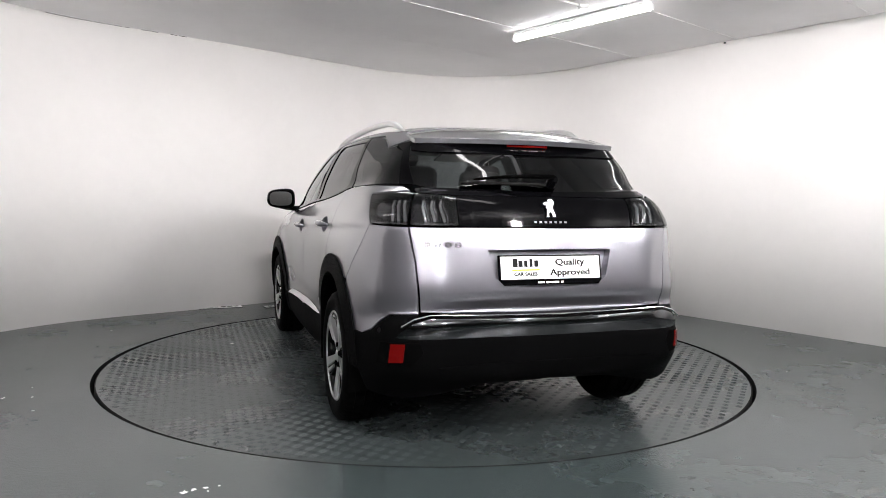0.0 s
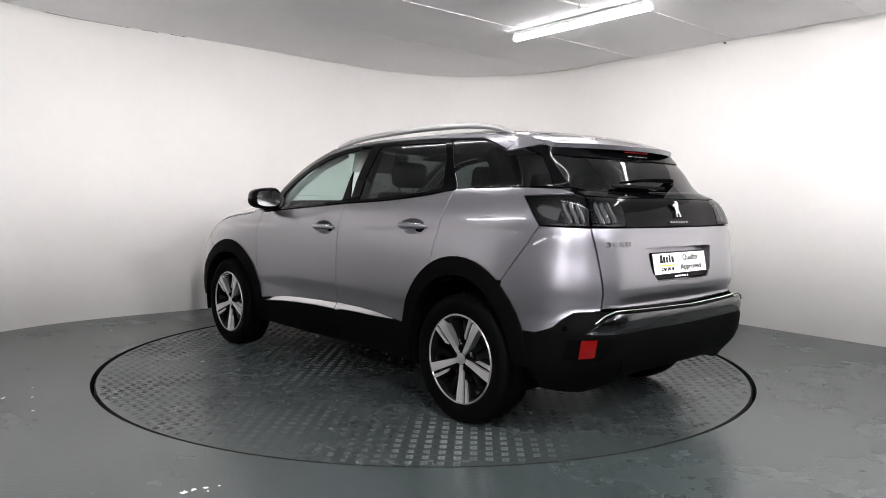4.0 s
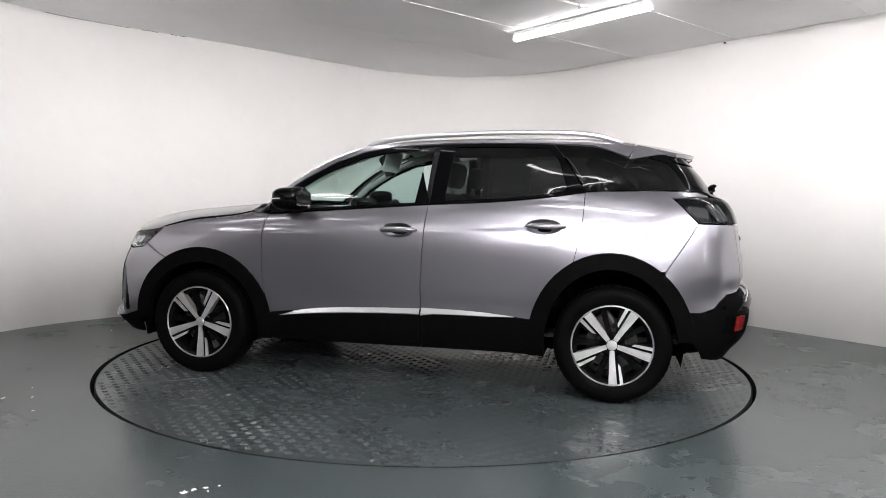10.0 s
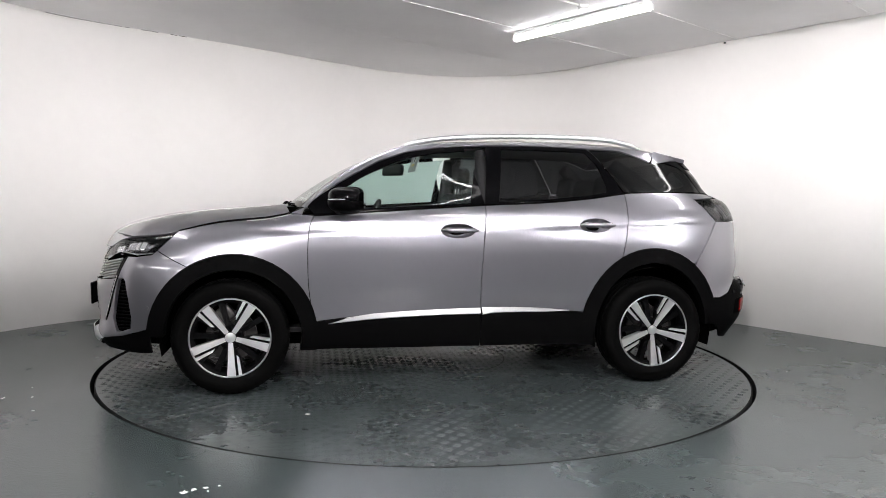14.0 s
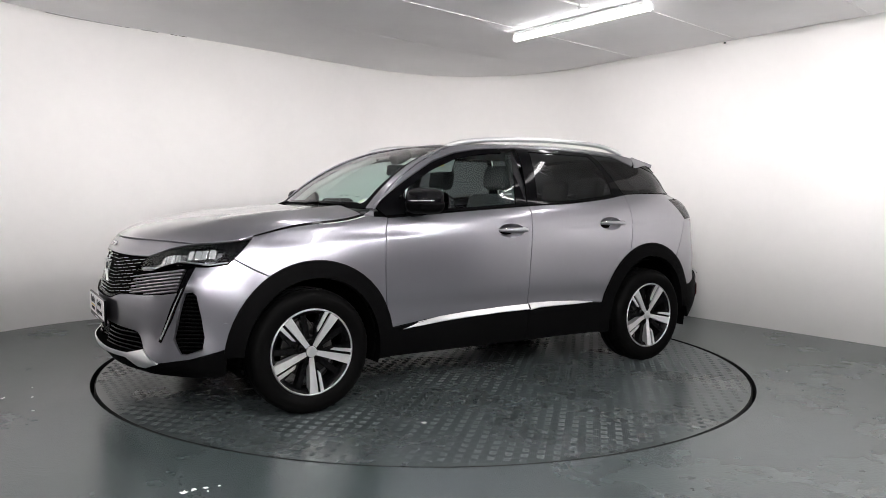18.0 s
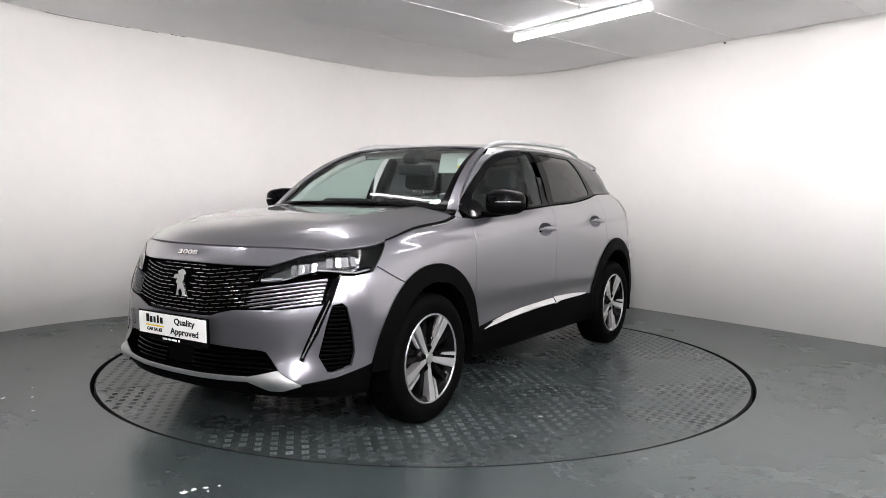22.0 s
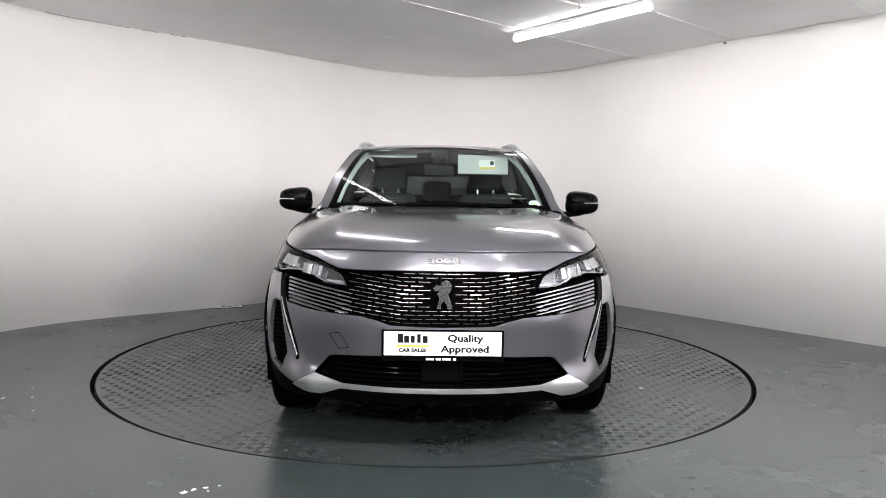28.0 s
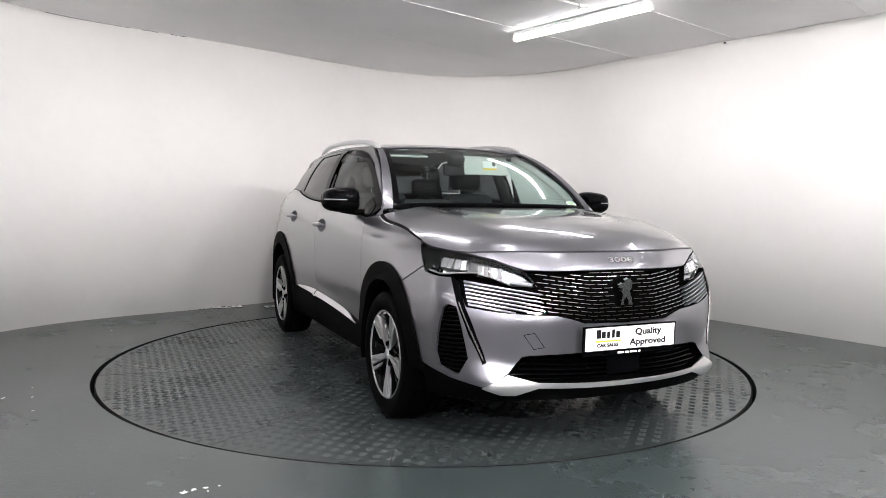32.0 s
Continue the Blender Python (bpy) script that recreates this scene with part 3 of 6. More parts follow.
M_CUT = material("machined_alloy", (0.80, 0.80, 0.81), 0.28, metal=0.9, vary=0.05, scale=40)
M_TYRE = material("tyre_rubber", (0.0014, 0.0014, 0.0014), 0.55, spec=0.02, vary=0.25, scale=9, bump=0.2, bump_scale=200)
M_CLEAR = glass_material("clear_green_glass", (0.66, 0.79, 0.755))
M_SCREEN = glass_material("windscreen_glass", (0.78, 0.88, 0.85))
M_PRIVACY = glass_material("dark_privacy_glass", (0.085, 0.09, 0.095))
M_LENS = glass_material("lamp_cover", (0.93, 0.94, 0.95))
M_SMOKE = glass_material("smoked_lamp_cover", (0.42, 0.42, 0.43))
M_RED = material("red_reflector", (0.075, 0.001, 0.001), 0.2, coat=0.2, spec=0.2)
M_SEAT = material("charcoal_cloth", (0.018, 0.018, 0.02), 0.85, spec=0.12, vary=0.2, scale=25, bump=0.3, bump_scale=260)
M_DASH = material("dark_soft_dash", (0.012, 0.012, 0.013), 0.65, spec=0.12, vary=0.1, scale=20, bump=0.2, bump_scale=300)
M_LINER = material("grey_headliner", (0.5, 0.5, 0.49), 0.9, vary=0.05, scale=15)
M_BRAKE = material("brake_iron", (0.035, 0.034, 0.033), 0.4, metal=0.8, vary=0.2, scale=12)
M_DARKCHROME = material("dark_chrome", (0.33, 0.33, 0.34), 0.14, metal=1.0)
M_BLACKCHROME = material("black_chrome", (0.10, 0.10, 0.105), 0.10, metal=1.0)
M_LIP = material("satin_rim_edge", (0.45, 0.45, 0.46), 0.35, metal=0.9)
M_LAMPIN = material("lamp_reflector_grey", (0.68, 0.68, 0.69), 0.10, metal=0.9)
M_DRLWHITE = material("frosted_light_guide", (0.22, 0.225, 0.235), 0.3)
M_PLATE = material("plate_white", (0.80, 0.80, 0.79), 0.3)
M_EMBLEM = material("brushed_emblem", (0.74, 0.74, 0.75), 0.16, metal=1.0)
M_FAINT = material("faint_grey_print", (0.16, 0.16, 0.16), 0.6)
M_YELLOW = material("yellow_print", (0.75, 0.50, 0.02), 0.4)
M_GREENPRINT = material("green_print", (0.62, 0.70, 0.45), 0.5)


# ---- panels cut out of the skin ----
def in_poly(px, py, poly):
    hit = np.zeros(len(px), bool)
    q = np.asarray(poly)
    for i in range(len(q)):
        (x1, y1), (x2, y2) = q[i - 1], q[i]
        if y1 == y2:
            continue
        hit ^= ((y1 > py) != (y2 > py)) & (px < (x2 - x1) * (py - y1) / (y2 - y1) + x1)
    return hit


def fine(poly, step=0.02):
    out = []
    for i in range(len(poly)):
        a, b = np.array(poly[i], float), np.array(poly[(i + 1) % len(poly)], float)
        k = max(1, int(math.ceil(np.linalg.norm(b - a) / step)))
        out += [a + (b - a) * j / k for j in range(k)]
    return out


def curve(*pts, n=6):
    return [tuple(p) for p in catmull(pts, n)]


def flat_fill(outline, holes=(), step=0.028):
    """Triangles that fill an outline with holes: points, triangles, and the loops of point numbers along the edges."""
    from mathutils.geometry import delaunay_2d_cdt
    loops = [fine(outline, step * 0.7)] + [fine(h, step * 0.7) for h in holes]
    pts, edges, ids = [], [], []
    for lp in loops:
        b = len(pts)
        pts += [Vector(p) for p in lp]
        edges += [(b + i, b + (i + 1) % len(lp)) for i in range(len(lp))]
    a = np.array(loops[0])
    lo, hi = a.min(0), a.max(0)
    gx, gy = np.meshgrid(np.arange(lo[0], hi[0], step), np.arange(lo[1], hi[1], step))
    gx = gx + (np.arange(gx.shape[0]) % 2)[:, None] * step * 0.5
    gx, gy = gx.ravel(), gy.ravel()
    ok = in_poly(gx, gy, loops[0])
    for h in loops[1:]:
        ok &= ~in_poly(gx, gy, h)
    edge = np.concatenate([np.array(l) for l in loops])
    gx, gy = gx[ok], gy[ok]
    if len(gx):
        d = np.min((gx[:, None] - edge[None, :, 0]) ** 2 + (gy[:, None] - edge[None, :, 1]) ** 2, axis=1)
        keep = d > (step * 0.45) ** 2
        pts += [Vector((x, y)) for x, y in zip(gx[keep], gy[keep])]
    v, e, f, ov, oe, of = delaunay_2d_cdt(pts, edges, [], 0, 1e-6)
    V = np.array([tuple(q) for q in v])
    F = np.array([t for t in f if len(t) == 3])
    c = V[F].mean(axis=1)
    ok = in_poly(c[:, 0], c[:, 1], loops[0])
    for h in loops[1:]:
        ok &= ~in_poly(c[:, 0], c[:, 1], h)
    return V, F[ok]


def open_edges(F):
    """Directed edges used by one triangle only."""
    cnt = {}
    for t in F:
        for i in range(3):
            cnt[(t[i], t[(i + 1) % 3])] = 1
    return [e for e in cnt if (e[1], e[0]) not in cnt]


def shell_mesh(name, P, N, F, mat, depth):
    """A sheet with smooth normals and a rim that turns inwards."""
    n = len(P)
    a = P[F[:, 1]] - P[F[:, 0]]
    b = P[F[:, 2]] - P[F[:, 0]]
    flip = (np.cross(a, b) * N[F[:, 0]]).sum(1) < 0
    F = F.copy()
    F[flip] = F[flip][:, ::-1]
    verts, normals, faces = [P], [N], [tuple(t) for t in F]
    if depth:
        E = np.array(open_edges([tuple(t) for t in F]))
        k = n
        p0, p1 = P[E[:, 0]], P[E[:, 1]]
        n0, n1 = N[E[:, 0]], N[E[:, 1]]
        side = np.cross(p1 - p0, n0)
        side /= np.maximum(np.linalg.norm(side, axis=1)[:, None], 1e-9)
        m = len(E)
        r = min(0.003, depth * 0.4)
        # a small rounded shoulder, then the flange
        verts += [p0, p1, p0 + side * r * 0.5 - n0 * r, p1 + side * r * 0.5 - n1 * r, p0 + side * r * 0.5 - n0 * depth, p1 + side * r * 0.5 - n1 * depth]
        normals += [n0, n1, side, side, side, side]
        for i in range(m):
            faces.append((k + i, k + 2 * m + i, k + 3 * m + i, k + m + i))
            faces.append((k + 2 * m + i, k + 4 * m + i, k + 5 * m + i, k + 3 * m + i))
    V = np.concatenate(verts)
    NN = np.concatenate(normals)
    me = bpy.data.meshes.new(name)
    me.from_pydata([tuple(v) for v in V], [], faces)
    me.materials.append(mat)
    me.shade_smooth()
    me.normals_split_custom_set_from_vertices([tuple(v) for v in NN])
    return me


def panel(name, outline, mat, parent, holes=(), off=0.0, depth=0.014, step=0.028, label="", slope=None):
    V, F = flat_fill(outline, holes, step)
    P, N = skin(V[:, 0], V[:, 1]), skin_normal(V[:, 0], V[:, 1])
    if slope:
        # the face leans: further out by slope for each metre below the height z0
        P = P + N * (slope[1] * (slope[0] - V[:, 1]))[:, None]
        N = N + np.array((0, 0, slope[1]))
        N /= np.linalg.norm(N, axis=1)[:, None]
    ob = new(name, shell_mesh(name, P + N * off, N, F, mat, depth))
    ob.parent = parent
    if label:
        tagged(ob, label)
    return ob


def cup(name, outline, mat, parent, deep, step=0.03, label="", lip=0.0):
    """A sunk tray behind an opening: a floor deep under the skin, and walls up to it."""
    V, F = flat_fill(outline, (), step)
    P, N = skin(V[:, 0], V[:, 1]), skin_normal(V[:, 0], V[:, 1])
    a, b = P[F[:, 1]] - P[F[:, 0]], P[F[:, 2]] - P[F[:, 0]]
    flip = (np.cross(a, b) * N[F[:, 0]]).sum(1) < 0
    F = F.copy()
    F[flip] = F[flip][:, ::-1]
    E = open_edges([tuple(t) for t in F])
    n = len(P)
    verts = [tuple(v) for v in P - N * deep] + [tuple(v) for v in P - N * lip]
    faces = [tuple(t) for t in F] + [(i, n + i, n + j, j) for j, i in E]
    me = bpy.data.meshes.new(name)
    me.from_pydata(verts, [], faces)
    me.materials.append(mat)
    ob = new(name, me)
    ob.parent = parent
    if label:
        tagged(ob, label)
    return ob


def bowl(name, outline, mat, parent, deep, centre, half):
    """A hollow pressed into the skin inside an outline."""
    V, F = flat_fill(outline, (), 0.012)
    q = 1 - ((V[:, 0] - centre[0]) / half[0]) ** 2 - ((V[:, 1] - centre[1]) / half[1]) ** 2
    P, N = skin(V[:, 0], V[:, 1]), skin_normal(V[:, 0], V[:, 1])
    P = P - N * (deep * np.sqrt(np.clip(q, 0, 1)))[:, None]
    a, b = P[F[:, 1]] - P[F[:, 0]], P[F[:, 2]] - P[F[:, 0]]
    flip = (np.cross(a, b) * N[F[:, 0]]).sum(1) < 0
    F = F.copy()
    F[flip] = F[flip][:, ::-1]
    me = bpy.data.meshes.new(name)
    me.from_pydata([tuple(v) for v in P], [], [tuple(t) for t in F])
    me.materials.append(mat)
    me.shade_smooth()
    ob = new(name, me)
    ob.parent = parent
    return ob


def ellipse(c, half, n=28):
    return [(c[0] + half[0] * math.cos(i * math.tau / n), c[1] + half[1] * math.sin(i * math.tau / n)) for i in range(n)]


def mirror(poly):
    return [(-s, z) for s, z in poly]


def side_pts(*xz):
    """Points given as x and z on the left flank, turned into s and z."""
    return [(s_x(x, z), z) for x, z in xz]


def patch(name, fn, nu, nv, mat, parent, depth=0.012, label=""):
    """A smooth sheet fn(u, v) with u, v from 0 to 1, facing up or forwards, with a turned-in rim."""
    uu, vv = np.meshgrid(np.linspace(0, 1, nu), np.linspace(0, 1, nv), indexing="ij")
    P = np.array([fn(u, v) for u, v in zip(uu.ravel(), vv.ravel())])
    e = 1e-3
    N = []
    for u, v in zip(uu.ravel(), vv.ravel()):
        u, v = min(max(u, e), 1 - e), min(max(v, e), 1 - e)
        q = np.cross(np.array(fn(u + e, v)) - fn(u - e, v), np.array(fn(u, v + e)) - fn(u, v - e))
        N.append(q / np.linalg.norm(q))
    N = np.array(N)
    if N[len(N) // 2][2] < 0:
        N = -N
    F = []
    for i in range(nu - 1):
        for j in range(nv - 1):
            a, b, c, d = i * nv + j, (i + 1) * nv + j, (i + 1) * nv + j + 1, i * nv + j + 1
            F += [(a, b, c), (a, c, d)]
    ob = new(name, shell_mesh(name, P, N, np.array(F), mat, depth))
    ob.parent = parent
    if label:
        tagged(ob, label)
    return ob


def bar_on_skin(pts, width, height, off=0.0, taper=False):
    """A raised bar along points (s, z) of the skin, as a bmesh with a trapezoid section."""
    P = np.array(pts, float)
    c, nr = skin(P[:, 0], P[:, 1]), skin_normal(P[:, 0], P[:, 1])
    bm = bmesh.new()
    rings = []
    k = len(c)
    for i in range(k):
        t = c[min(i + 1, k - 1)] - c[max(i - 1, 0)]
        t /= np.linalg.norm(t)
        b = np.cross(nr[i], t)
        w = (width[i] if isinstance(width, (list, tuple)) else width) / 2
        o = c[i] + nr[i] * off
        rings.append([bm.verts.new(o + b * w), bm.verts.new(o + b * w * 0.7 + nr[i] * height), bm.verts.new(o - b * w * 0.7 + nr[i] * height), bm.verts.new(o - b * w)])
    for i in range(k - 1):
        for j in range(3):
            bm.faces.new((rings[i][j], rings[i + 1][j], rings[i + 1][j + 1], rings[i][j + 1]))
    bm.faces.new(rings[0])
    bm.faces.new(rings[-1][::-1])
    bmesh.ops.recalc_face_normals(bm, faces=bm.faces)
    return bm


def tube(pts, r, segs=10, caps=True, flat=1.0):
    """A round bar along 3D points; r may vary."""
    P = [Vector(p) for p in pts]
    bm = bmesh.new()
    rings = []
    up = Vector((0, 0, 1))
    for i, p in enumerate(P):
        t = (P[min(i + 1, len(P) - 1)] - P[max(i - 1, 0)]).normalized()
        a = t.cross(up)
        if a.length < 1e-3:
            a = Vector((1, 0, 0))
        a.normalize()
        b = a.cross(t)
        rr = r[i] if isinstance(r, (list, tuple)) else r
        rings.append([bm.verts.new(p + (a * math.cos(q * math.tau / segs) + b * math.sin(q * math.tau / segs) * flat) * rr) for q in range(segs)])
    for i in range(len(P) - 1):
        for q in range(segs):
            bm.faces.new((rings[i][q], rings[i][(q + 1) % segs], rings[i + 1][(q + 1) % segs], rings[i + 1][q]))
    if caps:
        bm.faces.new(rings[0][::-1])
        bm.faces.new(rings[-1])
    bmesh.ops.recalc_face_normals(bm, faces=bm.faces)
    return bm


def text_mesh(txt, height, depth=0.001, bold=0.0, wide=1.0):
    """Letters of the built-in font as a mesh, centred, capital height as given, facing +z."""
    cu = bpy.data.curves.new("letters", "FONT")
    cu.body, cu.size, cu.align_x, cu.align_y = txt, height / 0.72, "CENTER", "CENTER"
    cu.extrude, cu.offset, cu.resolution_u = depth, bold, 3
    ob = bpy.data.objects.new("letters", cu)
    scene.collection.objects.link(ob)
    dg = bpy.context.evaluated_depsgraph_get()
    me = bpy.data.meshes.new_from_object(ob.evaluated_get(dg))
    bpy.data.objects.remove(ob)
    me.transform(Matrix.Diagonal((wide, 1, 1, 1)))
    me.materials.clear()
    return me


# ---- the car's body ----
car = new("car")
tagged(car, "silver-grey crossover car with black cladding, standing on the turntable", "car")

ARCH_F = (1.318, 0.345, 0.478, 0.487)
ARCH_R = (-1.320, 0.345, 0.466, 0.528)


def arch(a, z_from, z_to, grow=0.0, n=26):
    """Points of a wheel arch's edge, from the front foot over the top to the rear foot; z_from and z_to are the heights of its feet."""
    cx, cz, rx, rz = a
    rx, rz = rx + grow, rz + grow
    a0 = math.asin(max(-1, min(1, (z_from - cz) / rz)))
    a1 = math.pi - math.asin(max(-1, min(1, (z_to - cz) / rz)))
    out = []
    for i in range(n + 1):
        t = a0 + (a1 - a0) * i / n
        x, z = cx + rx * math.cos(t), cz + rz * math.sin(t)
        out.append((s_x(x, z), z))
    return out


def arch_side(a, zs, front, grow=0.0):
    """One flank of an arch at the heights zs."""
    cx, cz, rx, rz = a
    out = []
    for z in zs:
        q = math.sqrt(max(0, 1 - ((z - cz) / (rz + grow)) ** 2)) * (rx + grow)
        out.append((s_x(cx + (q if front else -q), z), z))
    return out


# shared edges, as lists of (s, z)
HOOD_SEAM = curve((1.081, 0.972), *side_pts((1.42, 1.022), (1.165, 1.050), (1.06, 1.067), (0.985, 1.085)))
F_SEAM = side_pts(*curve((0.850, 1.074), (0.876, 1.01), (0.888, 0.871), (0.884, 0.664), (0.868, 0.54), (0.843, 0.432), n=4))
M_SEAM = side_pts(*curve((-0.212, 1.150), (-0.194, 0.951), (-0.178, 0.67), (-0.181, 0.495), n=4))
R_SEAM = side_pts(*curve((-1.158, 1.236), (-1.152, 1.10), (-1.140, 1.0), (-1.105, 0.83), n=4))
BELT = side_pts(*curve((0.850, 1.074), (0.578, 1.094), (0.128, 1.126), (-0.212, 1.150), (-0.613, 1.172), (-0.936, 1.204), (-1.158, 1.236), (-1.42, 1.246), (-1.60, 1.248), n=4))
DLO_TOP = [(0.90, 1.136), (0.78, 1.223), (0.693, 1.279), (0.624, 1.320), (0.448, 1.417), (0.269, 1.479), (0.087, 1.511), (-0.097, 1.528), (-0.245, 1.535), (-0.50, 1.541), (-0.75, 1.540), (-0.942, 1.535), (-1.05, 1.530), (-1.19, 1.524)]
TRIM = [(0.843, 0.432), (0.6, 0.462), (0.3, 0.482), (-0.181, 0.495), (-0.45, 0.497), (-0.70, 0.485), (-0.868, 0.470)]


def cut(line, lo, hi):
    """The stretch of a line whose s lies between lo and hi, ends included by interpolation."""
    L = sorted(line)
    s = np.array([p[0] for p in L])
    z = np.array([p[1] for p in L])
    mid = [(a, b) for a, b in L if lo + 1e-4 < a < hi - 1e-4]
    return [(lo, float(np.interp(lo, s, z)))] + mid + [(hi, float(np.interp(hi, s, z)))]


def shrink(poly, d):
    """The outline moved inwards by d."""
    q = np.array(poly, float)
    area = 0.5 * np.sum(q[:, 0] * np.roll(q[:, 1], -1) - np.roll(q[:, 0], -1) * q[:, 1])
    sgn = 1 if area > 0 else -1
    out = []
    for i in range(len(q)):
        a, b, c = q[i - 1], q[i], q[(i + 1) % len(q)]
        e1, e2 = (b - a), (c - b)
        e1, e2 = e1 / max(np.linalg.norm(e1), 1e-9), e2 / max(np.linalg.norm(e2), 1e-9)
        n1, n2 = np.array((-e1[1], e1[0])) * sgn, np.array((-e2[1], e2[0])) * sgn
        m = n1 + n2
        m = m / max(np.dot(m, m) / 2, 0.35)
        out.append(tuple(b + m * d))
    return out


GAP = 0.0034


def both(name, outline, mat, parent, **kw):
    """The same panel on the left and on the right; parent may be a pair."""
    pr = parent if isinstance(parent, (tuple, list)) else (parent, parent)
    holes = kw.pop("holes", ())
    return (panel(name, outline, mat, pr[0], holes=holes, **kw), panel(name, mirror(outline), mat, pr[1], holes=[mirror(h) for h in holes], **kw))


# fender
fender_line = HOOD_SEAM + side_pts((0.93, 1.079)) + F_SEAM
foot = arch_side(ARCH_F, [0.432], False)[0]
fender_line += [foot] + [p for p in arch(ARCH_F, 0.762, 0.432)[::-1]] + [(1.024, 0.8605), (1.048, 0.900)]
fenders = both("fender", shrink(fender_line, GAP), M_PAINT, car)

# doors
HANDLE_F, HANDLE_R = (s_x(-0.026, 0.988), 0.988), (s_x(-0.925, 1.028), 1.028)
HAND_HALF = (0.108, 0.046)
fd_lo = side_pts(*[p for p in TRIM if -0.181 <= p[0] <= 0.843])
front_doors = both("front_door", shrink(F_SEAM + fd_lo[1:] + M_SEAM[::-1][1:] + cut(BELT, F_SEAM[0][0], M_SEAM[0][0])[::-1][1:-1], GAP), M_PAINT, car, step=0.03, holes=[ellipse(HANDLE_F, HAND_HALF)])
rd_lo = side_pts(*[p for p in TRIM if p[0] < -0.17])
rd_arch = [p for p in arch(ARCH_R, 0.470, 0.83)if p[1] > 0.475 and p[0] < R_SEAM[-1][0]]
rear_doors = both("rear_door", shrink(M_SEAM + rd_lo[1:] + rd_arch + R_SEAM[::-1] + cut(BELT, M_SEAM[0][0], R_SEAM[0][0])[::-1][1:-1], GAP), M_PAINT, car, step=0.016, holes=[ellipse(HANDLE_R, HAND_HALF)])

# rear quarter panel: from the door round over the arch to the bumper's seam and the lamp
TL_TIP, TL_LOW = (4.530, 1.205), (4.650, 1.061)
qp = R_SEAM + [p for p in arch(ARCH_R, 0.2, 0.785) if p[0] > R_SEAM[-1][0] + 0.01] + [(4.462, 0.785), (4.56, 0.93), TL_LOW, TL_TIP, (4.70, 1.213), (4.895, 1.222), (4.80, 1.243)] + cut(BELT, R_SEAM[0][0], BELT[-1][0])[::-1][:-1]
quarters = both("quarter_panel", shrink(qp, GAP), M_PAINT, car, step=0.016)

# rear bumper: painted corners, black lower part
rb = [TL_LOW, (4.56, 0.93), (4.462, 0.785)] + [p for p in arch_side(ARCH_R, [0.75, 0.70, 0.65, 0.60, 0.555], False)] + [(4.66, 0.554), (4.740, 0.582), (4.785, 0.620), (4.845, 0.656), (4.984, 0.664), (4.965, 0.884), (4.939, 1.055), (4.80, 1.058)]
rear_corners = both("bumper_corner", shrink(rb, GAP), M_PAINT, car, step=0.018)
blk = [(4.740, 0.582), (4.785, 0.620), (4.845, 0.656), (4.984, 0.664), (5.30, 0.660), (S_END, 0.657)]
blk_full = blk + [(2 * S_END - s, z) for s, z in blk[::-1][1:]]
rb_arch = arch_side(ARCH_R, [0.554, 0.50, 0.44, 0.38], False)
low = [rb_arch[-1], (4.72, 0.285), (4.85, 0.270), (4.95, 0.262), (5.12, 0.285), (5.30, 0.330), (S_END, 0.345)]
left_edge = low[::-1] + rb_arch[::-1][1:] + [(4.66, 0.554)]
right_edge = [(2 * S_END - s, z) for s, z in left_edge[::-1]]
rear_bumper = panel("rear_bumper", shrink(left_edge + blk_full + right_edge[:-1], GAP), M_CLAD, car, off=0.001, step=0.035)
# its bright band, from wing to wing
cb = [(4.893, 0.570), (4.94, 0.602), (4.985, 0.627), (5.045, 0.640), (5.30, 0.638), (S_END, 0.636)]
cl = [(5.056, 0.574), (5.25, 0.577), (S_END, 0.578)]
chrome_line = cb + [(2 * S_END - s, z) for s, z in cb[::-1][1:]] + [(2 * S_END - s, z) for s, z in cl[:-1]] + cl[::-1]
panel("chrome_band", chrome_line, M_BLACKCHROME, rear_bumper, off=0.030, depth=0.035, step=0.025, label="dark chrome band", slope=(0.64, -0.42))
part("band_line", bar_on_skin([(s, z + 0.002) for s, z in cb[1:] + [(2 * S_END - s, z) for s, z in cb[::-1][1:-1]]], 0.008, 0.007, off=0.027), M_CHROME, rear_bumper, "bright chrome line")
for sg in (1, -1):
    f = (lambda p: p) if sg > 0 else (lambda p: [(2 * S_END - s, z) for s, z in p])
    panel("reflector_recess", f([(4.815, 0.535), (5.02, 0.545), (5.04, 0.50), (4.99, 0.435), (4.80, 0.44)]), M_MATT, rear_bumper, off=0.004, depth=0.006)
    panel("reflector", f([(4.882, 0.532), (4.956, 0.538), (4.952, 0.457), (4.878, 0.448)]), M_RED, rear_bumper, off=0.010, depth=0.010, step=0.02, label="red reflector")
panel("lower_valance", [(5.10, 0.43), (5.30, 0.44), (S_END, 0.445), (2 * S_END - 5.30, 0.44), (2 * S_END - 5.10, 0.43), (2 * S_END - 5.14, 0.345), (2 * S_END - 5.30, 0.36), (S_END, 0.365), (5.30, 0.36), (5.14, 0.345)], M_CLAD, rear_bumper, off=0.006, depth=0.01)

# black cladding: arches, sills, door feet
def ring_panel(a, z0, z1, name):
    o = arch(a, z0, z1, 0.012)
    i = arch(a, z0, z1, -0.082)
    return both(name, o + i[::-1], M_CLAD, car, off=0.012, depth=0.05, step=0.03)


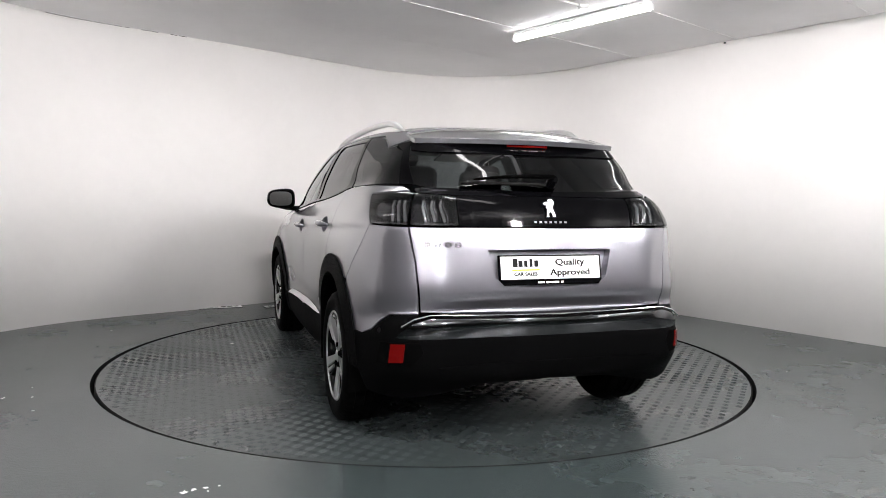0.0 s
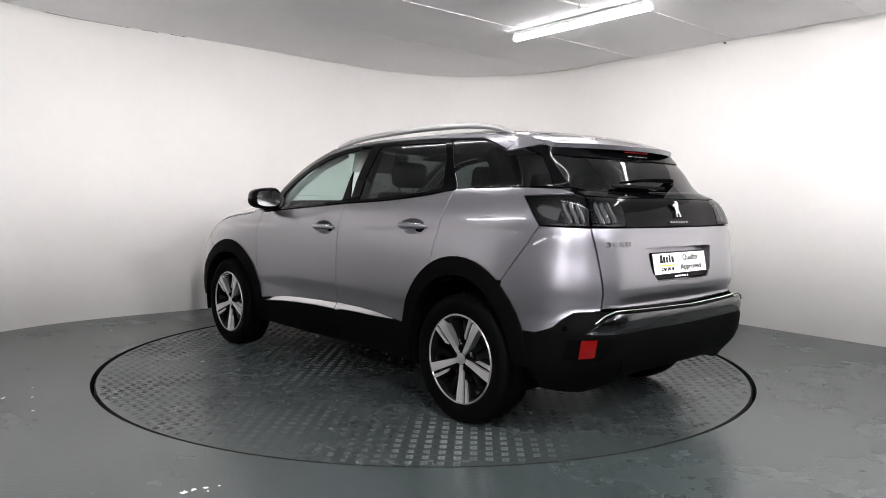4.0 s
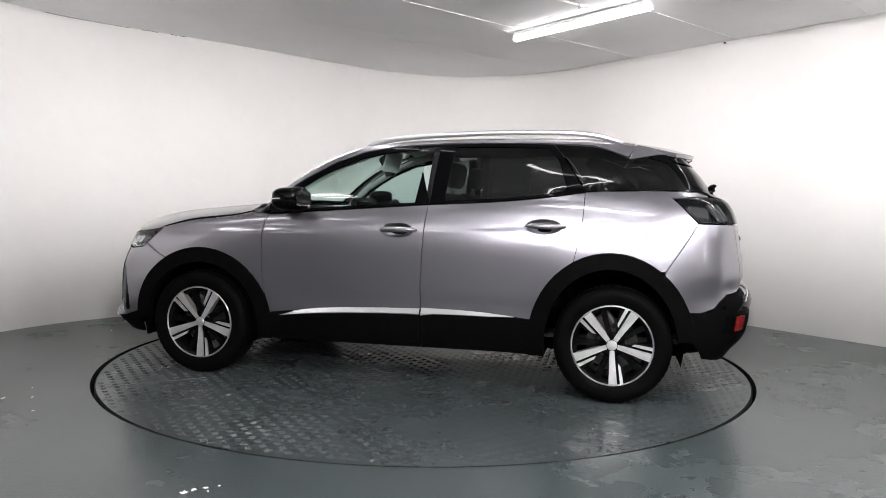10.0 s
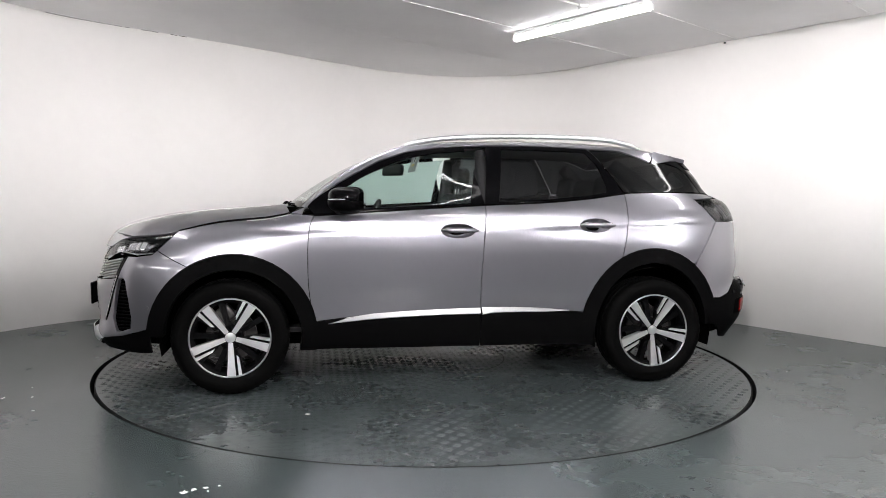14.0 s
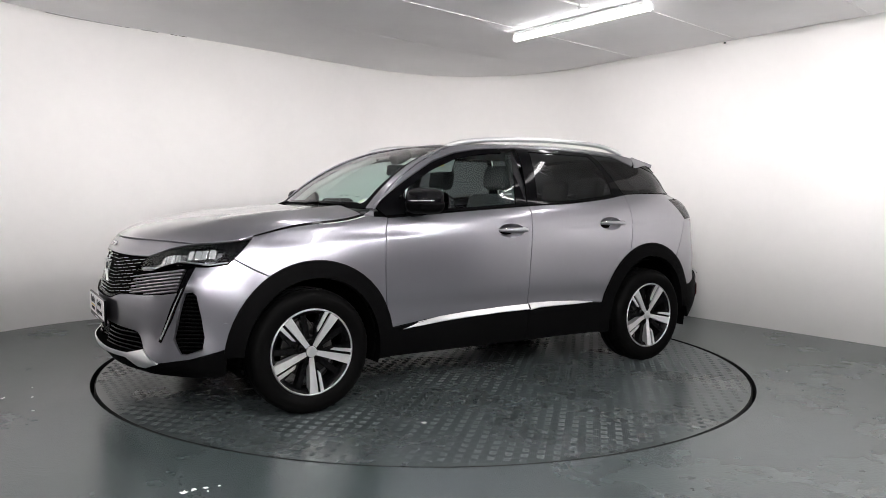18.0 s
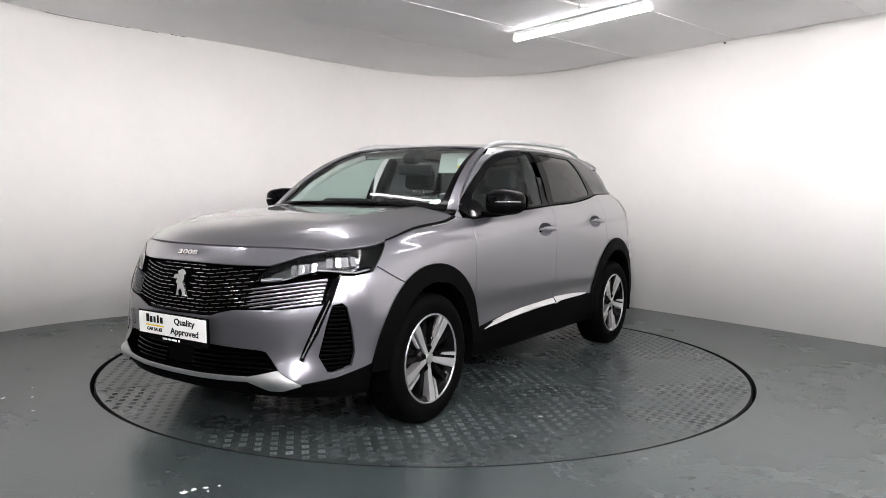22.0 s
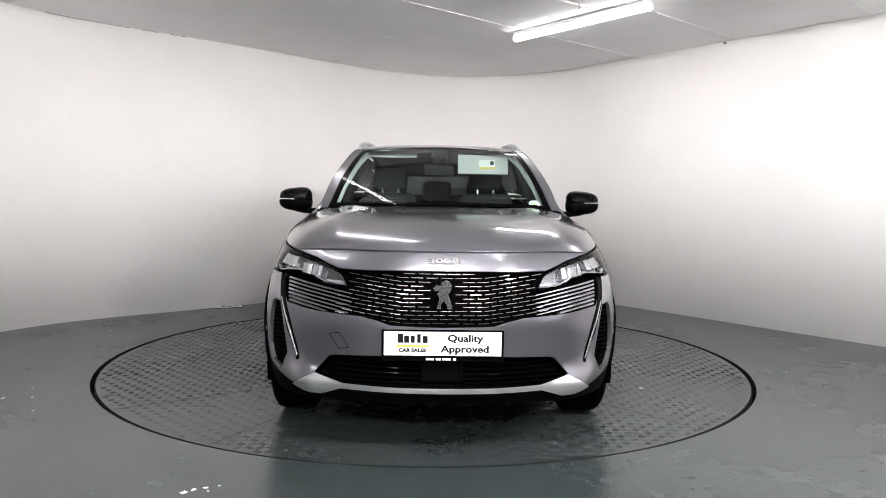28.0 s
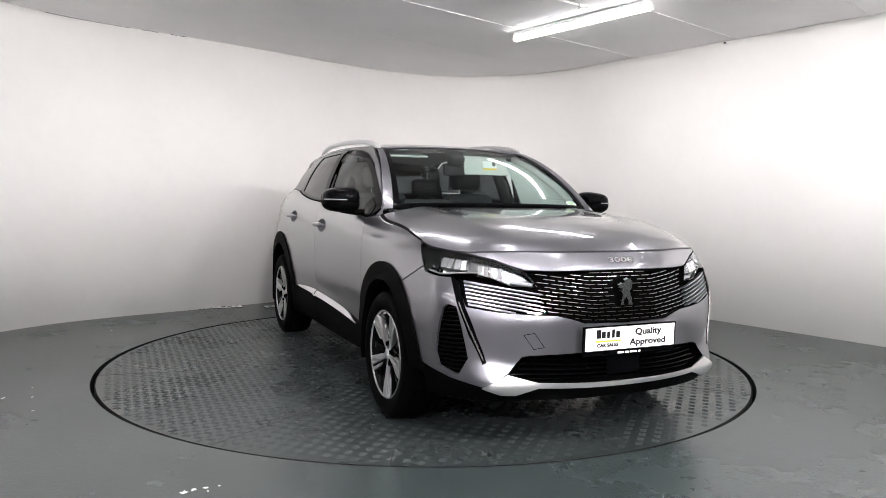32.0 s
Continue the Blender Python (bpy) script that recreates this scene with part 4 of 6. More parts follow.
ring_panel(ARCH_F, 0.36, 0.26, "arch_cladding")
ring_panel(ARCH_R, 0.26, 0.385, "arch_cladding")
fs = s_x(0.86, 0.4)
ft = arch_side(ARCH_F, [0.40, 0.30, 0.26], False)
rt = arch_side(ARCH_R, [0.26, 0.30, 0.40, 0.465], True)
sx0 = s_x(-0.181, 0.4)
TRIMS = side_pts(*TRIM)
both("door_cladding", shrink([ft[0]] + ft[1:] + side_pts((0.4, 0.262), (-0.181, 0.262), (-0.181, 0.40)) + cut(TRIMS, TRIMS[0][0], M_SEAM[-1][0])[::-1], GAP), M_CLAD, front_doors, off=0.010)
both("door_cladding", shrink(side_pts((-0.181, 0.40), (-0.181, 0.262), (-0.6, 0.262)) + rt + cut(TRIMS, M_SEAM[-1][0], TRIMS[-1][0])[::-1], GAP), M_CLAD, rear_doors, off=0.010)


def trim_strip(rows, parent, sg):
    """A bright strip whose face leans up: rows of x, upper height, width."""
    bm = bmesh.new()
    rings = []
    for x, z, w in rows:
        ring = []
        for zz, o in ((z, 0.006), (z - w * 0.85, 0.012 + w * 0.45), (z - w, 0.010 + w * 0.40), (z - w, 0.002)):
            q = (s_x(x, zz) * sg, zz)
            ring.append(bm.verts.new(skin([q[0]], [q[1]])[0] + skin_normal([q[0]], [q[1]])[0] * o))
        rings.append(ring)
    for i in range(len(rings) - 1):
        for j in range(3):
            bm.faces.new((rings[i][j], rings[i + 1][j], rings[i + 1][j + 1], rings[i][j + 1]))
    bmesh.ops.recalc_face_normals(bm, faces=bm.faces)
    part("trim_strip", bm, M_SATIN, parent, "bright satin trim strip")


for k, sg in ((0, 1), (1, -1)):
    trim_strip([(0.765, 0.423, 0.004), (0.66, 0.455, 0.024), (0.50, 0.478, 0.032), (0.30, 0.492, 0.034), (0.05, 0.502, 0.034), (-0.176, 0.507, 0.036)], front_doors[k], sg)
    trim_strip([(-0.186, 0.512, 0.046), (-0.26, 0.511, 0.034), (-0.42, 0.509, 0.030), (-0.60, 0.500, 0.022), (-0.76, 0.486, 0.004)], rear_doors[k], sg)

# front bumper: one painted panel with openings
SKID_TIP = (0.757, 0.326)
half_out = [(0, 0.484), (0.257, 0.482), (0.50, 0.472), (0.535, 0.466), (0.620, 0.392), SKID_TIP, (0.90, 0.350), (1.02, 0.388)]
half_out += [p for p in arch_side(ARCH_F, [0.405, 0.45, 0.50, 0.55, 0.60, 0.65, 0.70, 0.762], True)] + [(1.024, 0.860), (1.008, 0.836), (0.900, 0.822), (0.826, 0.822), (0.800, 0.796), (0.792, 0.74), (0.785, 0.690), (0.70, 0.677), (0.603, 0.668), (0.365, 0.658), (0.29, 0.640), (0.233, 0.622), (0, 0.616)]
VENT = [(0.828, 0.690), (0.872, 0.700), (0.900, 0.680), (0.935, 0.58), (0.962, 0.470), (0.958, 0.400), (0.885, 0.372), (0.862, 0.376), (0.815, 0.452), (0.818, 0.50)]
full = half_out[1:-1] + [half_out[-1]] + [(-s, z) for s, z in half_out[1:-1][::-1]] + [half_out[0]]
front_bumper = panel("front_bumper", shrink(full, GAP), M_PAINT, car, holes=[VENT, mirror(VENT)], depth=0.02)
nose_top = [(0, 0.941), (0.214, 0.940), (0.518, 0.940), (0.70, 0.934), (0.756, 0.932), (0.78, 0.934)]
nose_low = [(0.74, 0.927), (0.629, 0.906), (0.56, 0.882), (0.489, 0.860), (0.373, 0.858), (0.213, 0.861), (0, 0.863)]
nose = nose_top[1:] + nose_low[:-1] + [nose_low[-1]] + [(-s, z) for s, z in (nose_top[1:] + nose_low[:-1])[::-1]] + [nose_top[0]]
panel("nose_panel", shrink(nose, 0.0015), M_PAINT, car, depth=0.015, step=0.02)
lowf = [(0.757, 0.324), (0.90, 0.346), (1.02, 0.384)] + [p for p in arch_side(ARCH_F, [0.40, 0.36], True)] + [(1.06, 0.25), (0.9, 0.245), (0.70, 0.250), (0.5, 0.258), (0, 0.262)]
lowf_full = [(0, 0.325), (0.46, 0.335), (0.574, 0.300)] + lowf + [(-s, z) for s, z in (([(0.46, 0.335), (0.574, 0.300)] + lowf[:-1])[::-1])]
front_lip = panel("lower_bumper", lowf_full, M_CLAD, front_bumper, off=-0.004, step=0.035)
skid = [(0.622, 0.388), (0.757, 0.326), (0.66, 0.302), (0.574, 0.300), (0.457, 0.332), (0.2, 0.328), (0, 0.327)]
skid_full = skid + [(-s, z) for s, z in skid[::-1][1:]] + [(-0.455, 0.352), (-0.2, 0.347), (0, 0.346), (0.2, 0.347), (0.455, 0.352)]
panel("skid_trim", skid_full, M_SATIN, front_bumper, off=0.004, depth=0.016, step=0.02, label="satin silver lower trim", slope=(0.39, 0.07))

# ---- hood, roof, screens ----
HC = np.array([(2.147, 0.949), (2.075, 0.991), (1.98, 1.025), (1.86, 1.053), (1.6, 1.090), (1.335, 1.114), (1.06, 1.136)])
HE = skin(np.array([0.752, 0.80, 0.88, 0.97, 1.085] + [p[0] for p in HOOD_SEAM[5::3]]), np.array([0.938, 0.9395, 0.947, 0.957, 0.977] + [p[1] + 0.003 for p in HOOD_SEAM[5::3]]))


def along(P, t):
    d = np.concatenate([[0], np.cumsum(np.linalg.norm(np.diff(P, axis=0), axis=1))])
    return hermite(d, P, np.array([t * d[-1]]))[0]


def hood_at(u, v):
    """u from the nose to the screen, v from right to left."""
    q = 2 * v - 1
    w = abs(q)
    c, e = along(HC, u), along(HE, u)
    y = e[1] * w
    x = c[0] + (e[0] - c[0]) * (w ** 2.2)
    ridge = 0.010 * math.exp(-((w - 0.70) / 0.10) ** 2) * min(1, u * 2.5)
    z = c[1] + (e[2] - c[1]) * (0.24 * w ** 2 + 0.76 * w ** 7) + ridge
    return np.array((x, math.copysign(y, q), z))


hood = patch("bonnet", hood_at, 44, 52, M_PAINT, car, depth=0.018)


def screen_at(u, v, m0=0.0, m1=1.0, lift=0.0):
    """The windscreen: u from its foot to the roof, v across."""
    q = 2 * v - 1
    w = abs(q)
    foot_c, foot_e = np.array((1.035, 0, 1.128)), np.array((0.905, 0.742, 1.117))
    top_c, top_e = np.array((0.195, 0, 1.552)), np.array((0.272, 0.566, 1.518))
    a = foot_c + (foot_e - foot_c) * np.array((w ** 2.2, w, w ** 2))
    b = top_c + (top_e - top_c) * np.array((w ** 2.2, w, w ** 2))
    p = a + (b - a) * u + np.array((0.5, 0, 0.85)) * (0.054 * 4 * u * (1 - u) + lift)
    return np.array((p[0], math.copysign(p[1], q), p[2]))


windscreen = patch("windscreen", lambda u, v: screen_at(0.004 + u * 0.992, 0.012 + v * 0.976), 20, 30, M_SCREEN, car, depth=0.0)
patch("screen_border_top", lambda u, v: screen_at(0.955 + 0.045 * u, 0.01 + 0.98 * v, lift=0.002), 4, 30, M_GLOSS, windscreen, depth=0.004)
patch("screen_border_foot", lambda u, v: screen_at(0.0 + 0.055 * u, 0.01 + 0.98 * v, lift=0.002), 4, 30, M_GLOSS, windscreen, depth=0.004)
for v0, v1 in ((0.038, -0.002), (0.938, 0.967)):
    patch("screen_border_side", lambda u, v, v0=v0: screen_at(u, v0 + 0.024 * v, lift=0.004), 20, 4, M_GLOSS, windscreen, depth=0.004)
    patch("screen_pillar", lambda u, v, v1=v1: screen_at(u, v1 + 0.035 * v, lift=0.009), 24, 6, M_PAINT, car, depth=0.012)
patch("cowl", lambda u, v: np.array((1.075 - 0.17 * (2 * v - 1) ** 2 - 0.09 * u, (2 * v - 1) * 0.765, 1.108 + 0.008 * u - 0.012 * abs(2 * v - 1))), 5, 24, M_MATT, car, depth=0.02)

RC = np.array([(0.205, 1.553), (0.05, 1.577), (-0.2, 1.591), (-0.5, 1.600), (-0.8, 1.604), (-1.1, 1.600), (-1.3, 1.587), (-1.45, 1.568)])
RE_XZ = [(0.285, 1.520), (0.10, 1.541), (-0.2, 1.556), (-0.5, 1.563), (-0.8, 1.563), (-1.1, 1.554), (-1.3, 1.540), (-1.44, 1.520)]
RE = np.array([skin([s_x(x, z)], [z])[0] for x, z in RE_XZ])


def roof_at(u, v):
    q = 2 * v - 1
    w = abs(q)
    c, e = along(RC, u), along(RE, u)
    z = c[1] + (e[2] - c[1]) * (0.55 * w ** 2 + 0.45 * w ** 6)
    return np.array((c[0] + (e[0] - c[0]) * w ** 2, math.copysign(e[1] * w, q), z))


roof = patch("roof", roof_at, 36, 36, M_PAINT, car, depth=0.012)

# side frames above the windows with the windscreen pillar
side_top = [(s_x(x, z + 0.006), z + 0.006) for x, z in DLO_TOP]
edge_scr = [skin_p for skin_p in side_pts((0.985, 1.088), *[(q[0], q[2] - 0.003) for q in (screen_at(u, 1.0) for u in (0.02, 0.15, 0.3, 0.45, 0.6, 0.75, 0.9))])]
roof_edge = [(s_x(x, z - 0.003), z - 0.003) for x, z in RE_XZ]
frame_line = edge_scr + roof_edge + side_pts((-1.40, 1.457), (-1.30, 1.495)) + side_top[::-1] + side_pts((0.93, 1.082))
both("side_frame", frame_line, M_PAINT, car, depth=0.012)

# spoiler: roof's overhang with thin lip, black underside
SPC = np.array([(-1.455, 1.567), (-1.58, 1.549), (-1.72, 1.519), (-1.832, 1.480)])
SPE = np.array([(-1.445, 0.553, 1.519), (-1.52, 0.556, 1.509), (-1.60, 0.558, 1.497), (-1.685, 0.556, 1.480)])


def spoiler_at(u, v, drop=0.0):
    q = 2 * v - 1
    w = abs(q)
    c, e = along(SPC, u), along(SPE, u)
    return np.array((c[0] + (e[0] - c[0]) * w ** 2.4, math.copysign(e[1] * w, q), c[1] + (e[2] - c[1]) * w ** 2.4 - drop))


spoiler = patch("spoiler", spoiler_at, 14, 32, M_PAINT, car, depth=0.026)
patch("underside", lambda u, v: spoiler_at(0.05 + 0.92 * u, 0.02 + 0.96 * v, 0.026 + 0.02 * (1 - u)), 8, 24, M_GLOSS, spoiler, depth=0.004)
both("roof_fin", [(4.288, 1.4445), (4.349, 1.4465), (4.55, 1.462), (4.80, 1.483), (4.78, 1.493), (4.62, 1.512), (4.50, 1.528), (4.42, 1.520)], M_PAINT, spoiler, off=0.003, depth=0.006, step=0.02)

# ---- windows on the flanks ----
top_l = [(s_x(x, z), z) for x, z in DLO_TOP]
bp_f, bp_r = side_pts((-0.205, 1.153), (-0.235, 1.508))
# front door: frame with a hole for the pane
mid_top, mid_low = (s_x(-0.245, 1.532), 1.532), (s_x(-0.212, 1.153), 1.153)
fr = cut(BELT, BELT[0][0], mid_low[0])
fr = [(s, z + 0.003) for s, z in fr]
front_frame = fr + [p for p in top_l[::-1] if p[0] < mid_top[0] - 0.01 and p[0] > top_l[0][0] - 0.001]
pane_f = side_pts((0.728, 1.106), (0.58, 1.113), (0.267, 1.135), (-0.118, 1.160), (-0.140, 1.300), (-0.170, 1.475), (-0.192, 1.506), (-0.094, 1.498), (0.088, 1.480), (0.270, 1.444), (0.452, 1.372), (0.570, 1.309), (0.660, 1.250), (0.728, 1.198))
ff = both("window_frame", shrink(front_frame, 0.002), M_GLOSS, front_doors, holes=[pane_f], depth=0.01, off=-0.001)
both("window_pane", pane_f, M_CLEAR, front_doors, off=-0.006, depth=0.0)
rr = [(s, z + 0.003) for s, z in cut(BELT, mid_low[0], R_SEAM[0][0])]
rear_frame = rr + side_pts((-1.06, 1.390), (-0.992, 1.490), (-0.950, 1.532)) + [p for p in top_l[::-1] if mid_top[0] + 0.01 < p[0] < s_x(-0.94, 1.532)] + [(mid_top[0] + 0.002, mid_top[1])]
pane_r = side_pts((-0.302, 1.172), (-0.621, 1.190), (-0.915, 1.221), (-1.030, 1.240), (-1.047, 1.270), (-1.000, 1.420), (-0.925, 1.512), (-0.649, 1.516), (-0.345, 1.518))
both("window_frame", shrink(rear_frame, 0.002), M_GLOSS, rear_doors, holes=[pane_r], depth=0.01, off=-0.001)
both("window_pane", pane_r, M_PRIVACY, rear_doors, off=-0.006, depth=0.0)
# quarter glass, flush and dark, swept round to the tailgate
qg = [(R_SEAM[0][0] + 0.004, 1.242)] + [(s, z + 0.004) for s, z in BELT if s > R_SEAM[0][0] + 0.05] + [(4.60, 1.254), (4.74, 1.252)]
qg += [(4.72, 1.30), (4.69, 1.36), (4.655, 1.42), (s_x(-1.50, 1.452), 1.452)] + side_pts((-1.412, 1.444), (-1.30, 1.490), (-1.19, 1.520), (-1.0, 1.530), (-0.962, 1.530), (-1.006, 1.480), (-1.068, 1.385))
both("quarter_window", shrink(qg, 0.003), M_PRIVACY, quarters, off=-0.002, depth=0.006)

# ---- tailgate ----
def rear_full(pts):
    return pts + [(2 * S_END - s, z) for s, z in pts[::-1]]


gate_half = [(4.989, 0.672), (4.967, 0.884), (4.944, 1.056)]
gate_line = [(S_END, 0.664), (5.30, 0.667)] + gate_half + [(5.30, 1.054), (S_END, 1.054)]
gate_line = gate_line + [(2 * S_END - s, z) for s, z in gate_line[1:-1][::-1]]
RECESS = [(5.298, 0.952), (5.40, 0.955), (S_END, 0.955), (2 * S_END - 5.40, 0.955), (2 * S_END - 5.298, 0.952), (2 * S_END - 5.33, 0.83), (2 * S_END - 5.375, 0.785), (S_END, 0.780), (5.375, 0.785), (5.33, 0.83)]
tailgate = panel("tailgate", shrink(gate_line, GAP), M_PAINT, car, holes=[RECESS], depth=0.02, step=0.025)
cup("plate_recess", RECESS, M_PAINT, tailgate, 0.050)
band = [(5.182, 1.059), (S_END, 1.059), (2 * S_END - 5.182, 1.059), (2 * S_END - 5.176, 1.196), (S_END, 1.198), (5.176, 1.196)]
panel("lamp_band", band, M_GLOSS, tailgate, depth=0.012, step=0.02, label="gloss black band between the lamps")
ledge = [(4.965, 1.212), (5.176, 1.202), (S_END, 1.203), (2 * S_END - 5.176, 1.202), (2 * S_END - 4.965, 1.212), (2 * S_END - 4.93, 1.228), (2 * S_END - 5.0, 1.236), (S_END, 1.222), (5.0, 1.236), (4.93, 1.228)]
panel("gate_ledge", ledge, M_GLOSS, tailgate, depth=0.01, step=0.02)
gl_l = [(4.90, 1.252), (5.05, 1.236), (5.30, 1.228), (S_END, 1.226)]
gl_r = [(4.745, 1.44), (4.79, 1.36), (4.85, 1.29)]
glass_half_top = [(4.76, 1.462), (5.0, 1.474), (5.30, 1.478), (S_END, 1.478)]
g_line = gl_l + [(2 * S_END - s, z) for s, z in gl_l[::-1][1:]] + [(2 * S_END - s, z) for s, z in gl_r[::-1]] + [(2 * S_END - s, z) for s, z in glass_half_top] + glass_half_top[::-1][1:] + gl_r
panel("rear_window", g_line, M_PRIVACY, tailgate, off=-0.003, depth=0.005, step=0.03, label="dark tinted rear window")
for sg in (1, -1):
    f = (lambda p: p) if sg > 0 else (lambda p: [(2 * S_END - s, z) for s, z in p])
    panel("window_pillar", f([(4.745, 1.252), (4.90, 1.250), (4.85, 1.29), (4.79, 1.36), (4.745, 1.44), (4.76, 1.47), (s_x(-1.52, 1.458), 1.458), (4.66, 1.42), (4.695, 1.36), (4.725, 1.30)]), M_GLOSS, tailgate, depth=0.008, off=0.0)
panel("top_shade", [(4.765, 1.458), (5.0, 1.468), (S_END, 1.472), (2 * S_END - 5.0, 1.468), (2 * S_END - 4.765, 1.458), (2 * S_END - 4.79, 1.42), (2 * S_END - 5.0, 1.408), (S_END, 1.405), (5.0, 1.408), (4.79, 1.42)], M_GLOSS, tailgate, off=0.004, depth=0.006)


# ---- inside of the shell, underbody, wheel wells ----
top_pts = [(0, 0.90), (0.7, 0.90), (0.95, 0.90), (1.1, 0.93)] + [(s, z - 0.012) for s, z in HOOD_SEAM[3::4]] + [(s, z - 0.012) for s, z in BELT] + [(4.75, 1.20), (4.95, 1.18), (5.2, 1.17), (S_END, 1.17)]
shell_l = [(0, 0.27)] + [(s, z) for s, z in top_pts] + [(S_END, 0.36), (5.1, 0.30), (4.7, 0.30)]
arch_in_f = arch(ARCH_F, 0.30, 0.30, -0.06)
arch_in_r = arch(ARCH_R, 0.30, 0.30, -0.06)
shell_l = [(0, 0.30), (0.9, 0.27)] + arch_in_f + [(s_x(0.5, 0.27), 0.27), (s_x(-0.5, 0.27), 0.27)] + arch_in_r + [(4.75, 0.30), (5.1, 0.31), (S_END, 0.37)] + top_pts[::-1]
both("inner_body", shell_l, M_MATT, car, off=-0.058, depth=0.0, step=0.06)
floor_pan = part("floor_pan", box_bm(3.6, 1.20, 0.05, (0.02, 0, 0.290), 0.01), M_MATT, car)
bm = box_bm(1.55, 1.62, 0.05, (-0.01, 0, 0.290), 0.015)
part("sill_pan", bm, M_MATT, car)
part("front_undertray", box_bm(0.40, 1.00, 0.03, (1.86, 0, 0.262), 0.01, rot=Matrix.Rotation(radians(-4), 4, "Y")), M_MATT, car)
part("rear_undertray", box_bm(0.34, 1.25, 0.03, (-1.82, 0, 0.345), 0.01), M_MATT, car)
part("engine_bay_wall", box_bm(0.03, 1.40, 0.62, (0.93, 0, 0.76)), M_MATT, car)
part("exhaust_box", box_bm(0.22, 0.75, 0.12, (-1.80, 0.0, 0.385), 0.04), M_MATT, car)


def wheel_well(x, a, sg):
    bm = bmesh.new()
    n = 20
    rows = []
    for y in (0.56, 0.885):
        rows.append([bm.verts.new((x + 0.405 * math.cos(t), sg * y, 0.345 + 0.415 * math.sin(t))) for t in [(-0.25 + (math.pi + 0.5) * i / n) for i in range(n + 1)]])
    for i in range(n):
        bm.faces.new((rows[0][i], rows[0][i + 1], rows[1][i + 1], rows[1][i]))
    bm.faces.new(rows[0])
    part("wheel_arch_liner", bm, M_MATT, car)


for x in (1.33, -1.33):
    for sg in (1, -1):
        wheel_well(x, 0, sg)


# ---- wheels ----
def lathe(profile, n, mat_rows=None, wobble=None):
    """A ring turned about the y axis from (y, r) pairs."""
    bm = bmesh.new()
    rings = []
    for i in range(n):
        a = i * math.tau / n
        ring = []
        for k, (y, r) in enumerate(profile):
            rr = r + (wobble(i, k) if wobble else 0)
            ring.append(bm.verts.new((rr * math.cos(a), y, rr * math.sin(a))))
        rings.append(ring)
    for i in range(n):
        j = (i + 1) % n
        for k in range(len(profile) - 1):
            bm.faces.new((rings[i][k], rings[j][k], rings[j][k + 1], rings[i][k + 1]))
    bmesh.ops.recalc_face_normals(bm, faces=bm.faces)
    return bm


def prism(poly, y0, y1, bm=None, top=1.0, dish=None):
    """A plate in the wheel's plane: outline (x, z), from depth y0 to y1; dish gives extra depth by radius."""
    bm = bm or bmesh.new()
    c = np.mean(poly, axis=0)
    f = dish or (lambda r: 0.0)
    lo = [bm.verts.new((x, y0 + f(math.hypot(x, z)), z)) for x, z in poly]
    hi = [bm.verts.new((c[0] + (x - c[0]) * top, y1 + f(math.hypot(x, z)), c[1] + (z - c[1]) * top)) for x, z in poly]
    bm.faces.new(hi)
    for i in range(len(poly)):
        j = (i + 1) % len(poly)
        bm.faces.new((lo[i], lo[j], hi[j], hi[i]))
    bmesh.ops.recalc_face_normals(bm, faces=bm.faces)
    return bm


def turned(poly, deg):
    a = radians(deg)
    c, s = math.cos(a), math.sin(a)
    return [(c * x - s * z, s * x + c * z) for x, z in poly]


def spoke_poly(r0, r1, w0, w1, skew=0.0, n=4):
    up = [(r0 + (r1 - r0) * i / n, (w0 + (w1 - w0) * (i / n) ** 1.2) / 2 + skew * (i / n)) for i in range(n + 1)]
    dn = [(r0 + (r1 - r0) * i / n, -(w0 + (w1 - w0) * (i / n) ** 1.2) / 2 + skew * (i / n)) for i in range(n + 1)]
    return up + dn[::-1]


M_WHEELBLACK = material("gloss_black_alloy", (0.002, 0.002, 0.0022), 0.2, spec=0.08)


